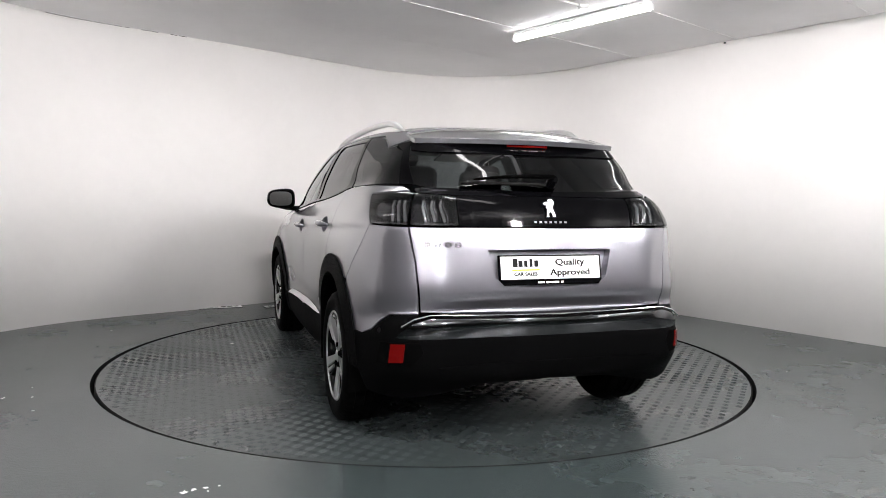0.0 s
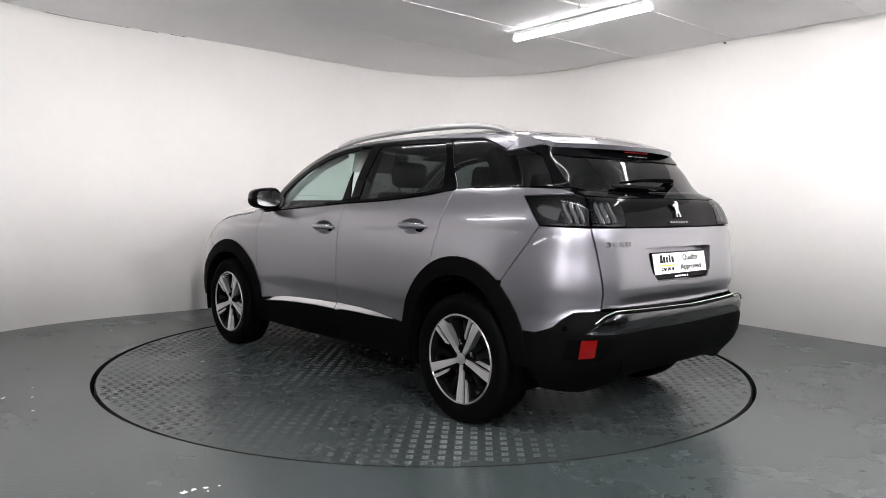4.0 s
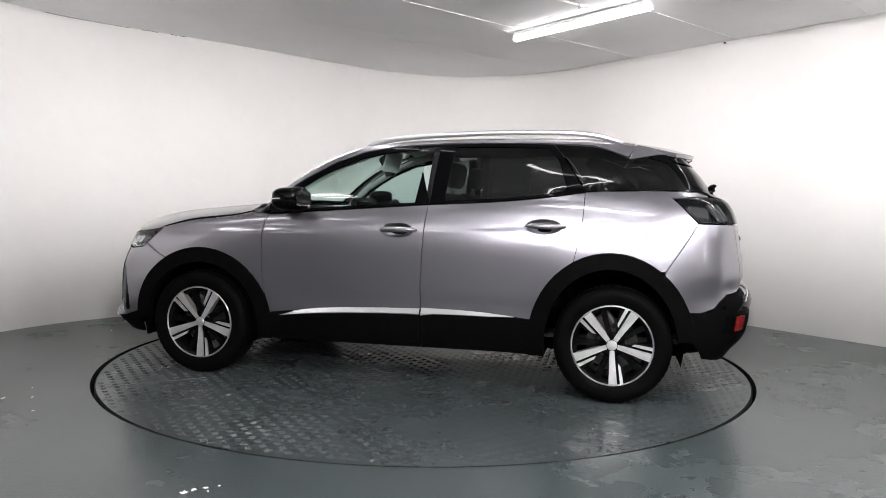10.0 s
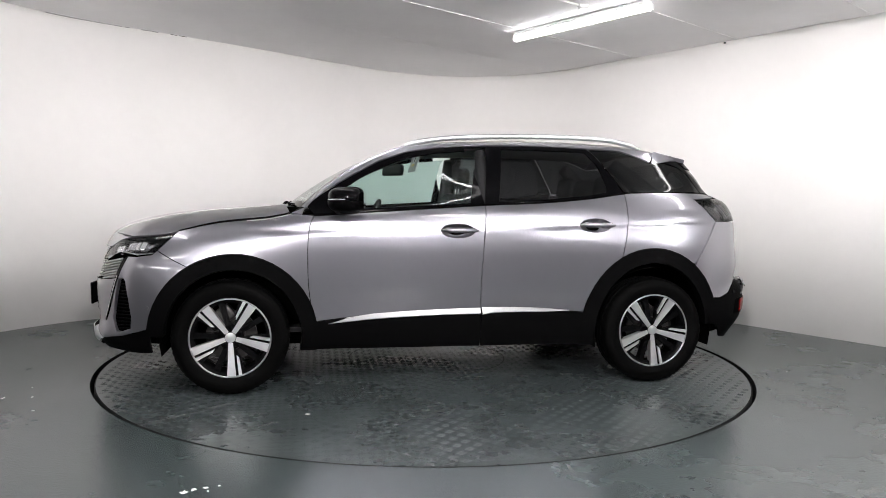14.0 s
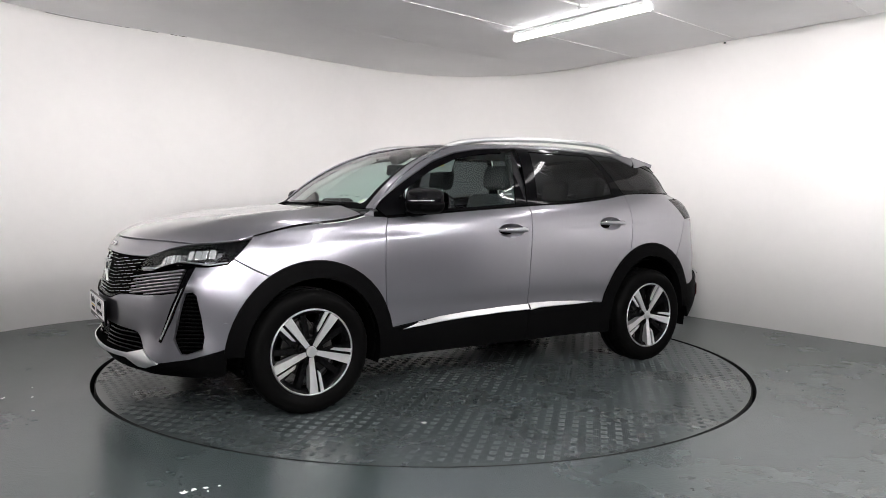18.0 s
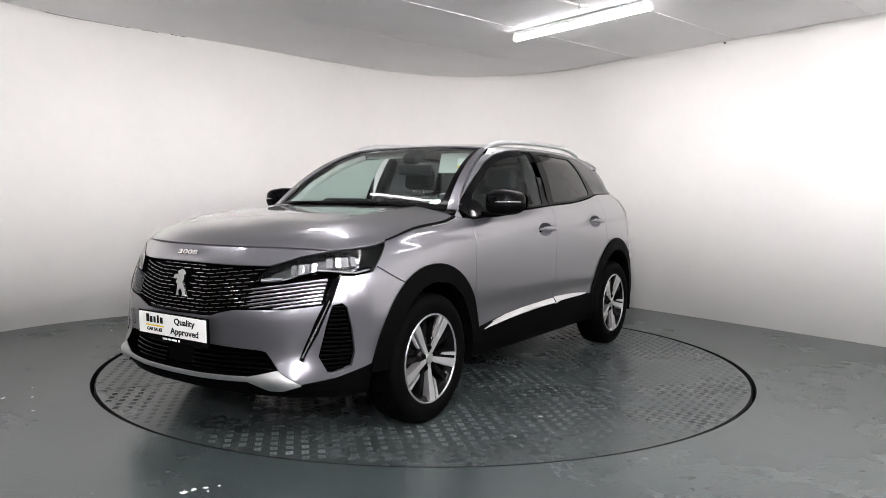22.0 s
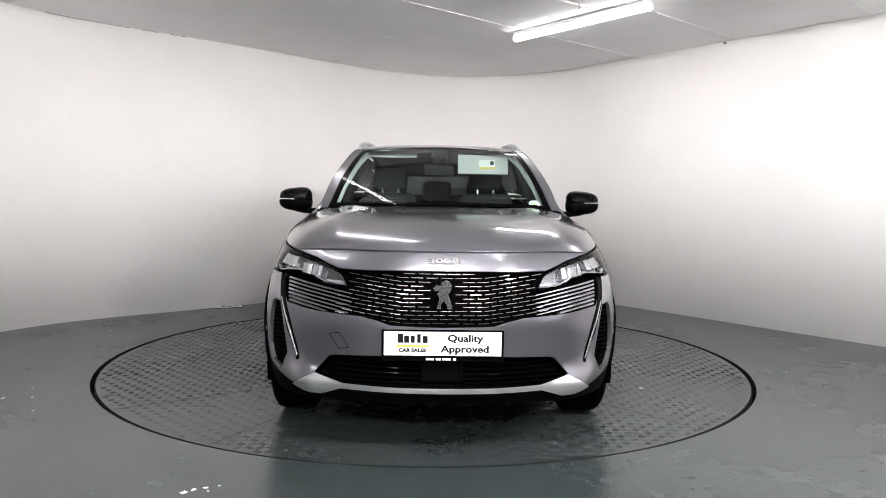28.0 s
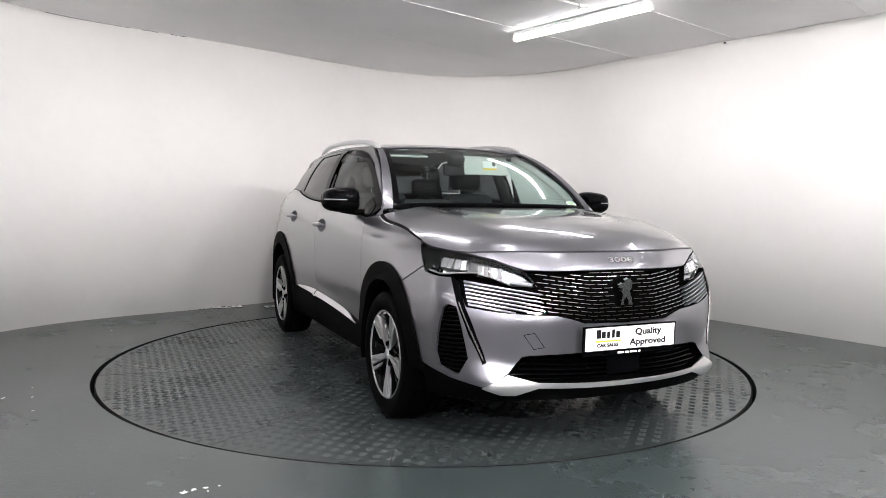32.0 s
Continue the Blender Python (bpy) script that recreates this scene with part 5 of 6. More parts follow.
def build_wheel():
    # outer face of the tyre at y = 0, hub face near it; y grows outwards
    rim = lathe([(-0.20, 0.225), (-0.19, 0.212), (-0.10, 0.200), (-0.035, 0.205), (-0.017, 0.226), (-0.014, 0.232)], 64)
    wheel = part("wheel", rim, M_WHEELBLACK, car, smooth=True)
    tag = part("rim_lip", lathe([(-0.016, 0.2285), (-0.009, 0.2295), (-0.007, 0.2335), (-0.012, 0.2375), (-0.02, 0.240)], 72), M_LIP, wheel, "machined bright rim lip", smooth=True)
    prof = [(-0.212, 0.232), (-0.222, 0.255), (-0.226, 0.285), (-0.220, 0.318), (-0.208, 0.334), (-0.195, 0.3395), (-0.168, 0.3425), (-0.165, 0.336), (-0.158, 0.336), (-0.155, 0.343), (-0.120, 0.3445), (-0.117, 0.337), (-0.109, 0.337),
            (-0.106, 0.3445), (-0.071, 0.343), (-0.068, 0.336), (-0.061, 0.336), (-0.058, 0.3425), (-0.030, 0.3395), (-0.017, 0.333), (-0.005, 0.316), (0.000, 0.300), (0.0, 0.285), (-0.003, 0.262), (-0.009, 0.246), (-0.012, 0.239)]
    tread = {4, 5, 17, 18, 19}

    def cuts(i, k):
        return -0.003 if k in tread and i % 3 == 0 else (-0.0045 if k in (9, 10, 13, 14) and (i + k) % 6 == 0 else 0.0)

    t = part("tyre", lathe(prof, 168, wobble=cuts), M_TYRE, wheel)
    for p in t.data.polygons:
        p.use_smooth = True
    t.data.set_sharp_from_angle(angle=radians(35))

    def dish(r):
        return -0.030 + 0.022 * min(1, r / 0.20) ** 1.5

    for k in range(5):
        a = 72 * k
        part("spoke", prism(turned(spoke_poly(0.030, 0.230, 0.028, 0.052, 0.0), a), -0.045, 0.0, dish=dish, top=0.97), M_CUT, wheel, "bright machined spoke")
        part("spoke_blade", prism(turned([(0.105, -0.031), (0.2275, -0.041), (0.2245, -0.061), (0.122, -0.046)], a), -0.04, -0.001, dish=dish, top=0.97), M_CUT, wheel, "bright machined blade")
        part("spoke_flank", prism(turned([(0.05, -0.006), (0.224, -0.022), (0.222, -0.088), (0.12, -0.050)], a), -0.05, -0.012, dish=dish), M_WHEELBLACK, wheel)
        part("rear_spoke", prism(turned(spoke_poly(0.04, 0.218, 0.030, 0.040, -0.012), a + 27), -0.06, -0.018, dish=dish, top=0.9), M_WHEELBLACK, wheel)
        q = turned([(0.056, 0)], a + 36)[0]
        part("wheel_bolt", cyl_bm(0.013, 0.011, 0.03, 10, pose(q[0], -0.035, q[1], 90)), M_MATT, wheel)
    part("hub", lathe([(-0.06, 0.075), (-0.036, 0.072), (-0.030, 0.045), (-0.03, 0.0005)], 40), M_WHEELBLACK, wheel, smooth=True)
    part("hub_cap", lathe([(-0.032, 0.031), (-0.024, 0.0305), (-0.0215, 0.0275), (-0.0225, 0.024), (-0.0215, 0.020), (-0.0210, 0.0005)], 32), M_SATIN, wheel, "satin silver hub cap", smooth=True)
    part("brake_disc", lathe([(-0.115, 0.150), (-0.095, 0.150), (-0.095, 0.085), (-0.075, 0.08), (-0.075, 0.0005)], 48), M_BRAKE, wheel, smooth=False)
    bm = box_bm(0.10, 0.07, 0.17, (0.125, -0.10, 0.02), 0.02)
    part("brake_caliper", bm, M_BRAKE, wheel)
    return wheel


wheel = build_wheel()
wheel.matrix_basis = pose(1.3375, 0.893, 0.345, 0, -52, 0)
wheel_lr = copy_thing(wheel, pose(-1.3375, 0.893, 0.345, 0, -51, 0))
wheel_rf = copy_thing(wheel, pose(1.3375, -0.893, 0.345, 0, 0, 180) @ pose(0, 0, 0, 0, 20, 0))
wheel_rr = copy_thing(wheel, pose(-1.3375, -0.893, 0.345, 0, 0, 180) @ pose(0, 0, 0, 0, 50, 0))

# ---- door handles ----
for k, sg in ((0, 1), (1, -1)):
    for doors, c in ((front_doors, HANDLE_F), (rear_doors, HANDLE_R)):
        e = ellipse(c, HAND_HALF)
        bowl("handle_bowl", e if sg > 0 else mirror(e), M_PAINT, doors[k], 0.068, (c[0] * sg, c[1]), (HAND_HALF[0] * 1.02, HAND_HALF[1] * 1.02))
        P = []
        for t in np.linspace(-1, 1, 11):
            s = c[0] + t * 0.116 + 0.010
            q, nr = skin([s * sg], [c[1] + 0.001])[0], skin_normal([s * sg], [c[1]])[0]
            P.append(tuple(q + nr * (0.002 + 0.030 * math.sqrt(max(0, 1 - t ** 4)))))
        h = part("door_handle", tube(P, [0.007, 0.0125, 0.016, 0.0175, 0.018, 0.018, 0.018, 0.0175, 0.016, 0.0125, 0.007], 14, flat=0.95), M_PAINT, doors[k], smooth=True)
        h.location = (0, 0, 0)
        P2 = [tuple(Vector(p) + Vector((0, 0, 0.0125))) for p in P[1:-1]]
        part("handle_insert", tube(P2, 0.0045, 8), M_CHROME, doors[k], "thin chrome insert", smooth=True)

# ---- seams with a strip: bonnet edge ----
for sg in (1, -1):
    line = [(s * sg, z + 0.004) for s, z in HOOD_SEAM]
    part("bonnet_strip", bar_on_skin(line, [0.007 + 0.013 * min(1, i / (0.35 * len(line))) for i in range(len(line))], 0.004, off=-0.003), M_GLOSS, hood)
    line = [(s * sg, z - 0.006) for s, z in HOOD_SEAM[10:]]
    part("bonnet_strip_accent", bar_on_skin(line, 0.005, 0.006, off=-0.002), M_SATIN, hood)
    belt = [(s * sg, z - 0.002) for s, z in cut(BELT, F_SEAM[0][0], R_SEAM[0][0])]
    part("window_seal", bar_on_skin(belt, 0.014, 0.005, off=-0.003), M_MATT, car)


# ---- mirrors ----
def superball(rx, ry, rz, e=0.55, nu=28, nv=16):
    bm = bmesh.new()

    def f(c):
        return math.copysign(abs(c) ** e, c)

    rows = []
    for j in range(1, nv):
        p = -math.pi / 2 + math.pi * j / nv
        rows.append([bm.verts.new((rx * f(math.cos(p)) * f(math.cos(i * math.tau / nu)), ry * f(math.cos(p)) * f(math.sin(i * math.tau / nu)), rz * f(math.sin(p)))) for i in range(nu)])
    lo, hi = bm.verts.new((0, 0, -rz)), bm.verts.new((0, 0, rz))
    for j in range(len(rows) - 1):
        for i in range(nu):
            bm.faces.new((rows[j][i], rows[j][(i + 1) % nu], rows[j + 1][(i + 1) % nu], rows[j + 1][i]))
    for i in range(nu):
        bm.faces.new((lo, rows[0][(i + 1) % nu], rows[0][i]))
        bm.faces.new((hi, rows[-1][i], rows[-1][(i + 1) % nu]))
    bmesh.ops.recalc_face_normals(bm, faces=bm.faces)
    return bm


def mirror_shell(sg, grow=1.0):
    bm = superball(0.134 * grow, 0.106 * grow, 0.076 * grow, 0.62)
    for v in bm.verts:
        # flat back, tapered towards the outer end
        if v.co.x < 0:
            v.co.x *= 0.62
        k = v.co.y / 0.106
        v.co.x *= 1 - 0.20 * max(0, k)
        v.co.z = v.co.z * (1 - 0.15 * k)
        v.co.y *= sg
    return bm


for sg in (1, -1):
    mir = part("door_mirror", mirror_shell(sg), M_GLOSS, car, "gloss black door mirror", smooth=True)
    mir.matrix_basis = pose(0.640, sg * 0.938, 1.170, 0, 0, sg * -8)
    g = bmesh.new()
    face = [(0.084 * math.copysign(abs(math.cos(a)) ** 0.6, math.cos(a)), 0.054 * math.copysign(abs(math.sin(a)) ** 0.6, math.sin(a))) for a in [i * math.tau / 28 for i in range(28)]]
    g.faces.new([g.verts.new((-0.0845, y * sg, z)) for y, z in face])
    part("mirror_glass", g, M_CHROME, mir, "mirror glass")
    low = mirror_shell(sg, 1.012)
    for v in low.verts:
        v.co.z = min(v.co.z, -0.006)
    part("mirror_lower", low, M_CLAD, mir, "matt black lower shell", smooth=True)
    part("turn_signal", tube([(0.133, sg * 0.005, -0.001), (0.121, sg * 0.050, 0.000), (0.083, sg * 0.094, 0.001), (0.020, sg * 0.107, 0.002)], 0.0045, 8), M_LAMPIN, mir, "slim clear turn signal", smooth=True)
    part("mirror_arm", tube([(0.075, -sg * 0.145, -0.074), (0.06, -sg * 0.09, -0.075), (0.04, -sg * 0.04, -0.068), (0.03, 0, -0.058)], [0.036, 0.034, 0.036, 0.040], 14, flat=0.55), M_CLAD, mir, smooth=True)
    tri = side_pts((0.85, 1.082), (0.66, 1.096), (0.655, 1.14), (0.70, 1.19), (0.80, 1.145))
    panel("mirror_foot", tri if sg > 0 else mirror(tri), M_GLOSS, mir, off=0.003, depth=0.01).matrix_parent_inverse = mir.matrix_basis.inverted()

# ---- roof rails ----
for sg in (1, -1):
    rail = catmull([(0.275, 0.555, 1.523), (0.225, 0.554, 1.542), (0.11, 0.552, 1.567), (-0.10, 0.549, 1.589), (-0.4, 0.545, 1.604), (-0.7, 0.540, 1.611), (-1.0, 0.533, 1.608), (-1.16, 0.527, 1.596), (-1.27, 0.523, 1.575), (-1.37, 0.520, 1.544)], 4)
    part("roof_rail", tube([(x, y * sg, z) for x, y, z in rail], [0.010, 0.014, 0.017] + [0.019] * (len(rail) - 7) + [0.017, 0.014, 0.011, 0.008], 12, flat=0.9), M_SATIN, car, "satin aluminium roof rail", smooth=True)
    for ends in (rail[0:4],):
        part("rail_foot", tube([(x, y * sg, z - 0.022) for x, y, z in ends], 0.014, 8, flat=1.3), M_GLOSS, car, smooth=True)

# ---- grille, intake, side vents ----
GR = [(0, 0.861), (0.213, 0.859), (0.373, 0.856), (0.487, 0.857), (0.46, 0.822), (0.434, 0.780), (0.558, 0.781), (0.638, 0.814), (0.707, 0.834), (0.795, 0.826), (0.790, 0.80), (0.783, 0.692), (0.70, 0.679), (0.603, 0.670), (0.365, 0.660), (0.29, 0.642), (0.233, 0.624), (0, 0.618)]
grille = cup("grille", GR[1:] + [(-s, z) for s, z in GR[1:-1][::-1]] + [GR[0]], M_MATT, car, 0.045, step=0.04)
gr_poly = [(s, z) for s, z in GR] + [(-s, z) for s, z in GR[1:-1][::-1]]


def row_z(z0, s):
    return z0 + 0.115 * max(0, abs(s) - 0.18) - 0.02 * max(0, abs(s) - 0.5)


M_SLAT = material("bright_grille_dash", (0.46, 0.46, 0.47), 0.14, metal=1.0)
rows_g = [0.634 + 0.0182 * i for i in range(13)]
for i, z0 in enumerate(rows_g):
    pitch, dash = 0.066, 0.052
    s = -0.48 + (pitch / 2 if i % 2 else 0)
    while s < 0.48:
        a, b = s - dash / 2, s + dash / 2
        ends = [(a, row_z(z0, a)), ((a + b) / 2, row_z(z0, (a + b) / 2)), (b, row_z(z0, b))]
        ok = in_poly(np.array([e[0] for e in ends]), np.array([e[1] for e in ends]), gr_poly).all()
        near = in_poly(np.array([e[0] for e in ends]), np.array([e[1] + 0.006 for e in ends]), gr_poly).all()
        if ok and near and not (abs(s) < 0.058 and 0.69 < z0 < 0.83):
            part("slat", bar_on_skin(ends, 0.0028 + 0.0024 * abs(s), 0.008, off=-0.022), M_SLAT, grille)
        s += pitch
for sg in (1, -1):
    for i in range(7):
        z1 = 0.702 + i * 0.0172
        pts, ws = [], []
        for s in np.linspace(0.43 + 0.012 * (i % 2), 0.772, 9):
            z = z1 - 0.13 * (0.775 - s) - 0.02 * (0.775 - s)
            if in_poly(np.array([s]), np.array([z]), gr_poly)[0] and in_poly(np.array([s]), np.array([z + 0.008]), gr_poly)[0]:
                pts.append((s * sg, z))
                ws.append(0.006 + 0.0075 * ((s - 0.43) / 0.34))
        if len(pts) > 2:
            part("slat", bar_on_skin(pts, ws, 0.020, off=-0.022), M_PAINT, grille, "body-coloured grille slat")
part("grille_lower_edge", bar_on_skin([(s, (0.628 if abs(s) < 0.235 else 0.628 + (abs(s) - 0.235) * 0.30)) for s in np.linspace(-0.34, 0.34, 15)], 0.012, 0.012, off=-0.02), M_GLOSS, grille)
# standing chrome emblem, a plain shape
emb = [(-0.030, -0.066), (-0.008, -0.066), (-0.012, -0.045), (0.004, -0.026), (0.020, -0.050), (0.018, -0.066), (0.045, -0.066), (0.036, -0.030), (0.024, 0.004), (0.034, 0.020), (0.040, 0.046), (0.028, 0.064), (0.008, 0.068), (-0.012, 0.060), (-0.006, 0.044), (-0.026, 0.046), (-0.048, 0.036), (-0.040, 0.020), (-0.018, 0.022), (-0.030, 0.004), (-0.018, -0.008), (-0.022, -0.034)]


def emblem(scale, m, parent):
    bm = bmesh.new()
    lo = [bm.verts.new((x * scale, y * scale, 0)) for x, y in emb]
    hi = [bm.verts.new((x * scale * 0.93, y * scale * 0.93, 0.010 * scale)) for x, y in emb]
    bm.faces.new(hi)
    for i in range(len(emb)):
        j = (i + 1) % len(emb)
        bm.faces.new((lo[i], lo[j], hi[j], hi[i]))
    bmesh.ops.recalc_face_normals(bm, faces=bm.faces)
    bm.transform(m)
    part("emblem", bm, M_EMBLEM, parent, "plain chrome emblem")


FRONT = Matrix(((0, 0, 1, 0), (1, 0, 0, 0), (0, 1, 0, 0), (0, 0, 0, 1)))      # letters' x to the car's +y, up to +z, facing +x
BACK = Matrix(((0, 0, -1, 0), (-1, 0, 0, 0), (0, 1, 0, 0), (0, 0, 0, 1)))     # facing -x
emblem(1.0, Matrix.Translation((2.222, 0, 0.757)) @ FRONT, grille)
emblem(0.70, Matrix.Translation((-2.048, 0, 1.145)) @ Matrix.Rotation(radians(17), 4, "Y") @ BACK, tailgate)

INTAKE = [(0, 0.482), (0.257, 0.480), (0.50, 0.470), (0.534, 0.464), (0.618, 0.394), (0.456, 0.354), (0.2, 0.349), (0, 0.348)]
intake = cup("lower_intake", INTAKE[1:] + [(-s, z) for s, z in INTAKE[1:-1][::-1]] + [INTAKE[0]], M_MATT, front_bumper, 0.06, step=0.05)
in_poly_l = INTAKE[:] + [(-s, z) for s, z in INTAKE[1:-1][::-1]]
for i in range(5):
    z = 0.370 + i * 0.021
    for a, b in ((-0.60, -0.10), (0.10, 0.60)):
        pts = [(s, z + 0.012 * max(0, abs(s) - 0.3)) for s in np.linspace(a, b, 11)]
        pts = [q for q in pts if in_poly(np.array([q[0]]), np.array([q[1]]), in_poly_l)[0]]
        if len(pts) > 2:
            part("intake_slat", bar_on_skin(pts, 0.010, 0.02, off=-0.045), M_GLOSS, front_bumper)
part("radar_cover", box_bm(0.03, 0.19, 0.10, (2.215, 0, 0.415), 0.008), M_GLOSS, front_bumper, "gloss black radar cover")
for sg in (1, -1):
    v = VENT if sg > 0 else mirror(VENT)
    cup("side_vent", v, M_MATT, front_bumper, 0.05, step=0.03)
    for i in range(15):
        z = 0.392 + i * 0.0205
        pts = [(s, z) for s in np.linspace(0.81, 0.97, 17) if in_poly(np.array([s]), np.array([z]), VENT)[0]]
        if len(pts) > 2:
            part("vent_rib", bar_on_skin([(s * sg, q) for s, q in (pts[0], pts[len(pts) // 2], pts[-1])], 0.009, 0.014, off=-0.030), M_CLAD, front_bumper)
    f = (lambda p: p) if sg > 0 else mirror
    drl = panel("day_light", f([(0.832, 0.826), (0.822, 0.70), (0.800, 0.56), (0.757, 0.430), (0.741, 0.437), (0.768, 0.55), (0.790, 0.69), (0.797, 0.80)]), M_GLOSS, front_bumper, off=0.003, depth=0.01, step=0.02, label="gloss black day light blade")
    part("light_guide", bar_on_skin(f([(0.812, 0.71), (0.800, 0.63), (0.782, 0.55), (0.752, 0.448)]), [0.006, 0.008, 0.010, 0.008], 0.004, off=0.003), M_LAMPIN, front_bumper)
    part("parking_sensor", cyl_bm(0.012, 0.011, 0.006, 16, Matrix.Translation(skin([1.052 * sg], [0.53])[0]) @ Vector(skin_normal([1.052 * sg], [0.53])[0]).to_track_quat("Z", "Y").to_matrix().to_4x4()), M_PAINT, front_bumper)
    part("parking_sensor", cyl_bm(0.012, 0.011, 0.012, 16, Matrix.Translation(skin([0.66 * sg], [0.285])[0]) @ Vector(skin_normal([0.66 * sg], [0.285])[0]).to_track_quat("Z", "Y").to_matrix().to_4x4()), M_GLOSS, front_bumper)
    q = 4.80 * sg
    part("parking_sensor", cyl_bm(0.013, 0.012, 0.010, 16, Matrix.Translation(skin([q], [0.585])[0]) @ Vector(skin_normal([q], [0.585])[0]).to_track_quat("Z", "Y").to_matrix().to_4x4()), M_GLOSS, rear_bumper)


def groove(line, parent, name="seam", w=0.003):
    part(name, bar_on_skin(line, w, 0.0006, off=0.0001), M_MATT, parent)


tow = [(-0.528, 0.570), (-0.475, 0.579), (-0.425, 0.513), (-0.475, 0.504)]
for i in range(4):
    groove([tow[i], tow[(i + 1) % 4]], front_bumper, "tow_cover_seam")
flap = [(-(s_x(-1.46, z)), z) for z in (1.06, 1.17)] + [(-(s_x(-1.60, z)), z) for z in (1.17, 1.06)]
for i in range(4):
    groove([flap[i], flap[(i + 1) % 4]], quarters[1], "fuel_flap_seam")

# ---- head lamps ----
HL = [(1.078, 0.962), (1.045, 0.90), (1.008, 0.840), (0.900, 0.826), (0.830, 0.830), (0.800, 0.834), (0.712, 0.838), (0.640, 0.818), (0.560, 0.785), (0.438, 0.782), (0.463, 0.822), (0.490, 0.853), (0.56, 0.879), (0.629, 0.902), (0.74, 0.924), (0.86, 0.938), (0.95, 0.947)]
for sg in (1, -1):
    f = (lambda p: p) if sg > 0 else mirror
    lamp = cup("headlight", f(shrink(HL, 0.002)), M_GLOSS, car, 0.055, step=0.03, label="clear headlight with chrome reflectors")
    panel("lamp_bezel", f([(0.452, 0.790), (0.556, 0.790), (0.640, 0.824), (0.712, 0.846), (0.80, 0.846), (0.90, 0.850), (0.92, 0.925), (0.80, 0.920), (0.66, 0.895), (0.56, 0.868), (0.50, 0.843)]), M_DARKCHROME, lamp, off=-0.046, depth=0.006, step=0.03, label="dark chrome lamp bezel")
    for s0, zc, w in ((0.765, 0.882, 0.110), (0.600, 0.846, 0.090)):
        for j in range(4):
            s = s0 + w * j / 3
            z = zc + 0.10 * (s - s0)
            p, nr = skin([s * sg], [z])[0], skin_normal([s * sg], [z])[0]
            m = Matrix.Translation(p - nr * 0.032) @ Vector(nr).to_track_quat("X", "Z").to_matrix().to_4x4() @ Matrix.Rotation(radians(26 * (j % 2) - 13), 4, "Z")
            part("reflector", box_bm(0.030, w / 3.5, 0.054, m.translation, 0.004, rot=m.to_3x3().to_4x4()), M_LAMPIN, lamp, "chrome reflector cell")
    low_line = [(0.995, 0.851), (0.90, 0.838), (0.80, 0.846), (0.715, 0.850), (0.645, 0.832), (0.565, 0.799)]
    part("light_guide", bar_on_skin(f(low_line), 0.007, 0.012, off=-0.030), M_DRLWHITE, lamp, "frosted light guide")
    part("light_wedge", bar_on_skin(f([(0.462, 0.798), (0.51, 0.803), (0.56, 0.807)]), [0.016, 0.022, 0.012], 0.012, off=-0.028), M_DRLWHITE, lamp, "frosted light wedge")
    panel("lamp_cover", f(shrink(HL, 0.003)), M_LENS, lamp, off=-0.001, depth=0.004, step=0.03, label="clear lamp cover")

# ---- tail lamps ----
TLO = [(4.532, 1.203), (4.560, 1.165), (4.652, 1.063), (4.80, 1.060), (4.936, 1.060), (4.948, 1.13), (4.952, 1.207), (4.895, 1.216), (4.70, 1.209)]
TLI = [(4.960, 1.206), (4.955, 1.13), (4.946, 1.060), (5.05, 1.059), (5.180, 1.060), (5.178, 1.13), (5.174, 1.197), (5.08, 1.203)]
for sg in (1, -1):
    f = (lambda p: p) if sg > 0 else mirror
    for poly, par, claws in ((TLO, quarters[0 if sg > 0 else 1], (4.800, 4.845, 4.890)), (TLI, tailgate, (5.015, 5.060, 5.105))):
        lamp = cup("taillight", f(shrink(poly, 0.002)), M_GLOSS, car, 0.040, step=0.03, label="smoked tail lamp with three light bars")
        for c in claws:
            line = [(c + 0.004, 1.185), (c, 1.16), (c + 0.014, 1.115), (c + 0.020, 1.085)]
            part("light_bar", bar_on_skin(f(line), 0.011, 0.014, off=-0.030), M_DRLWHITE, lamp, "frosted light bar")
            part("light_bar_edge", bar_on_skin(f([(s + 0.014, z) for s, z in line]), 0.007, 0.016, off=-0.034), M_LAMPIN, lamp)
        if poly is TLO:
            part("inner_prism", bar_on_skin(f([(4.62, 1.165), (4.68, 1.14), (4.76, 1.13)]), [0.05, 0.09, 0.09], 0.010, off=-0.038), M_LAMPIN, lamp, "grey ribbed lamp insert")
        part("lower_glint", bar_on_skin(f([(poly[2][0] + 0.02, 1.071), (poly[4][0] - 0.02, 1.071)]), 0.006, 0.01, off=-0.02), M_LAMPIN, lamp)
        panel("lamp_cover", f(shrink(poly, 0.003)), M_SMOKE, lamp, off=0.001, depth=0.004, step=0.03, label="smoked lamp cover")


# ---- registration-size sign plates on the car, lettering, badges ----
def lettering(txt, height, m, mat, parent, name, depth=0.0006, bold=0.0, wide=1.0, label=""):
    me = text_mesh(txt, height, depth, bold, wide)
    me.name = name
    me.materials.append(mat)
    me.transform(m)
    ob = new(name, me)
    ob.parent = parent
    if label:
        tagged(ob, label)


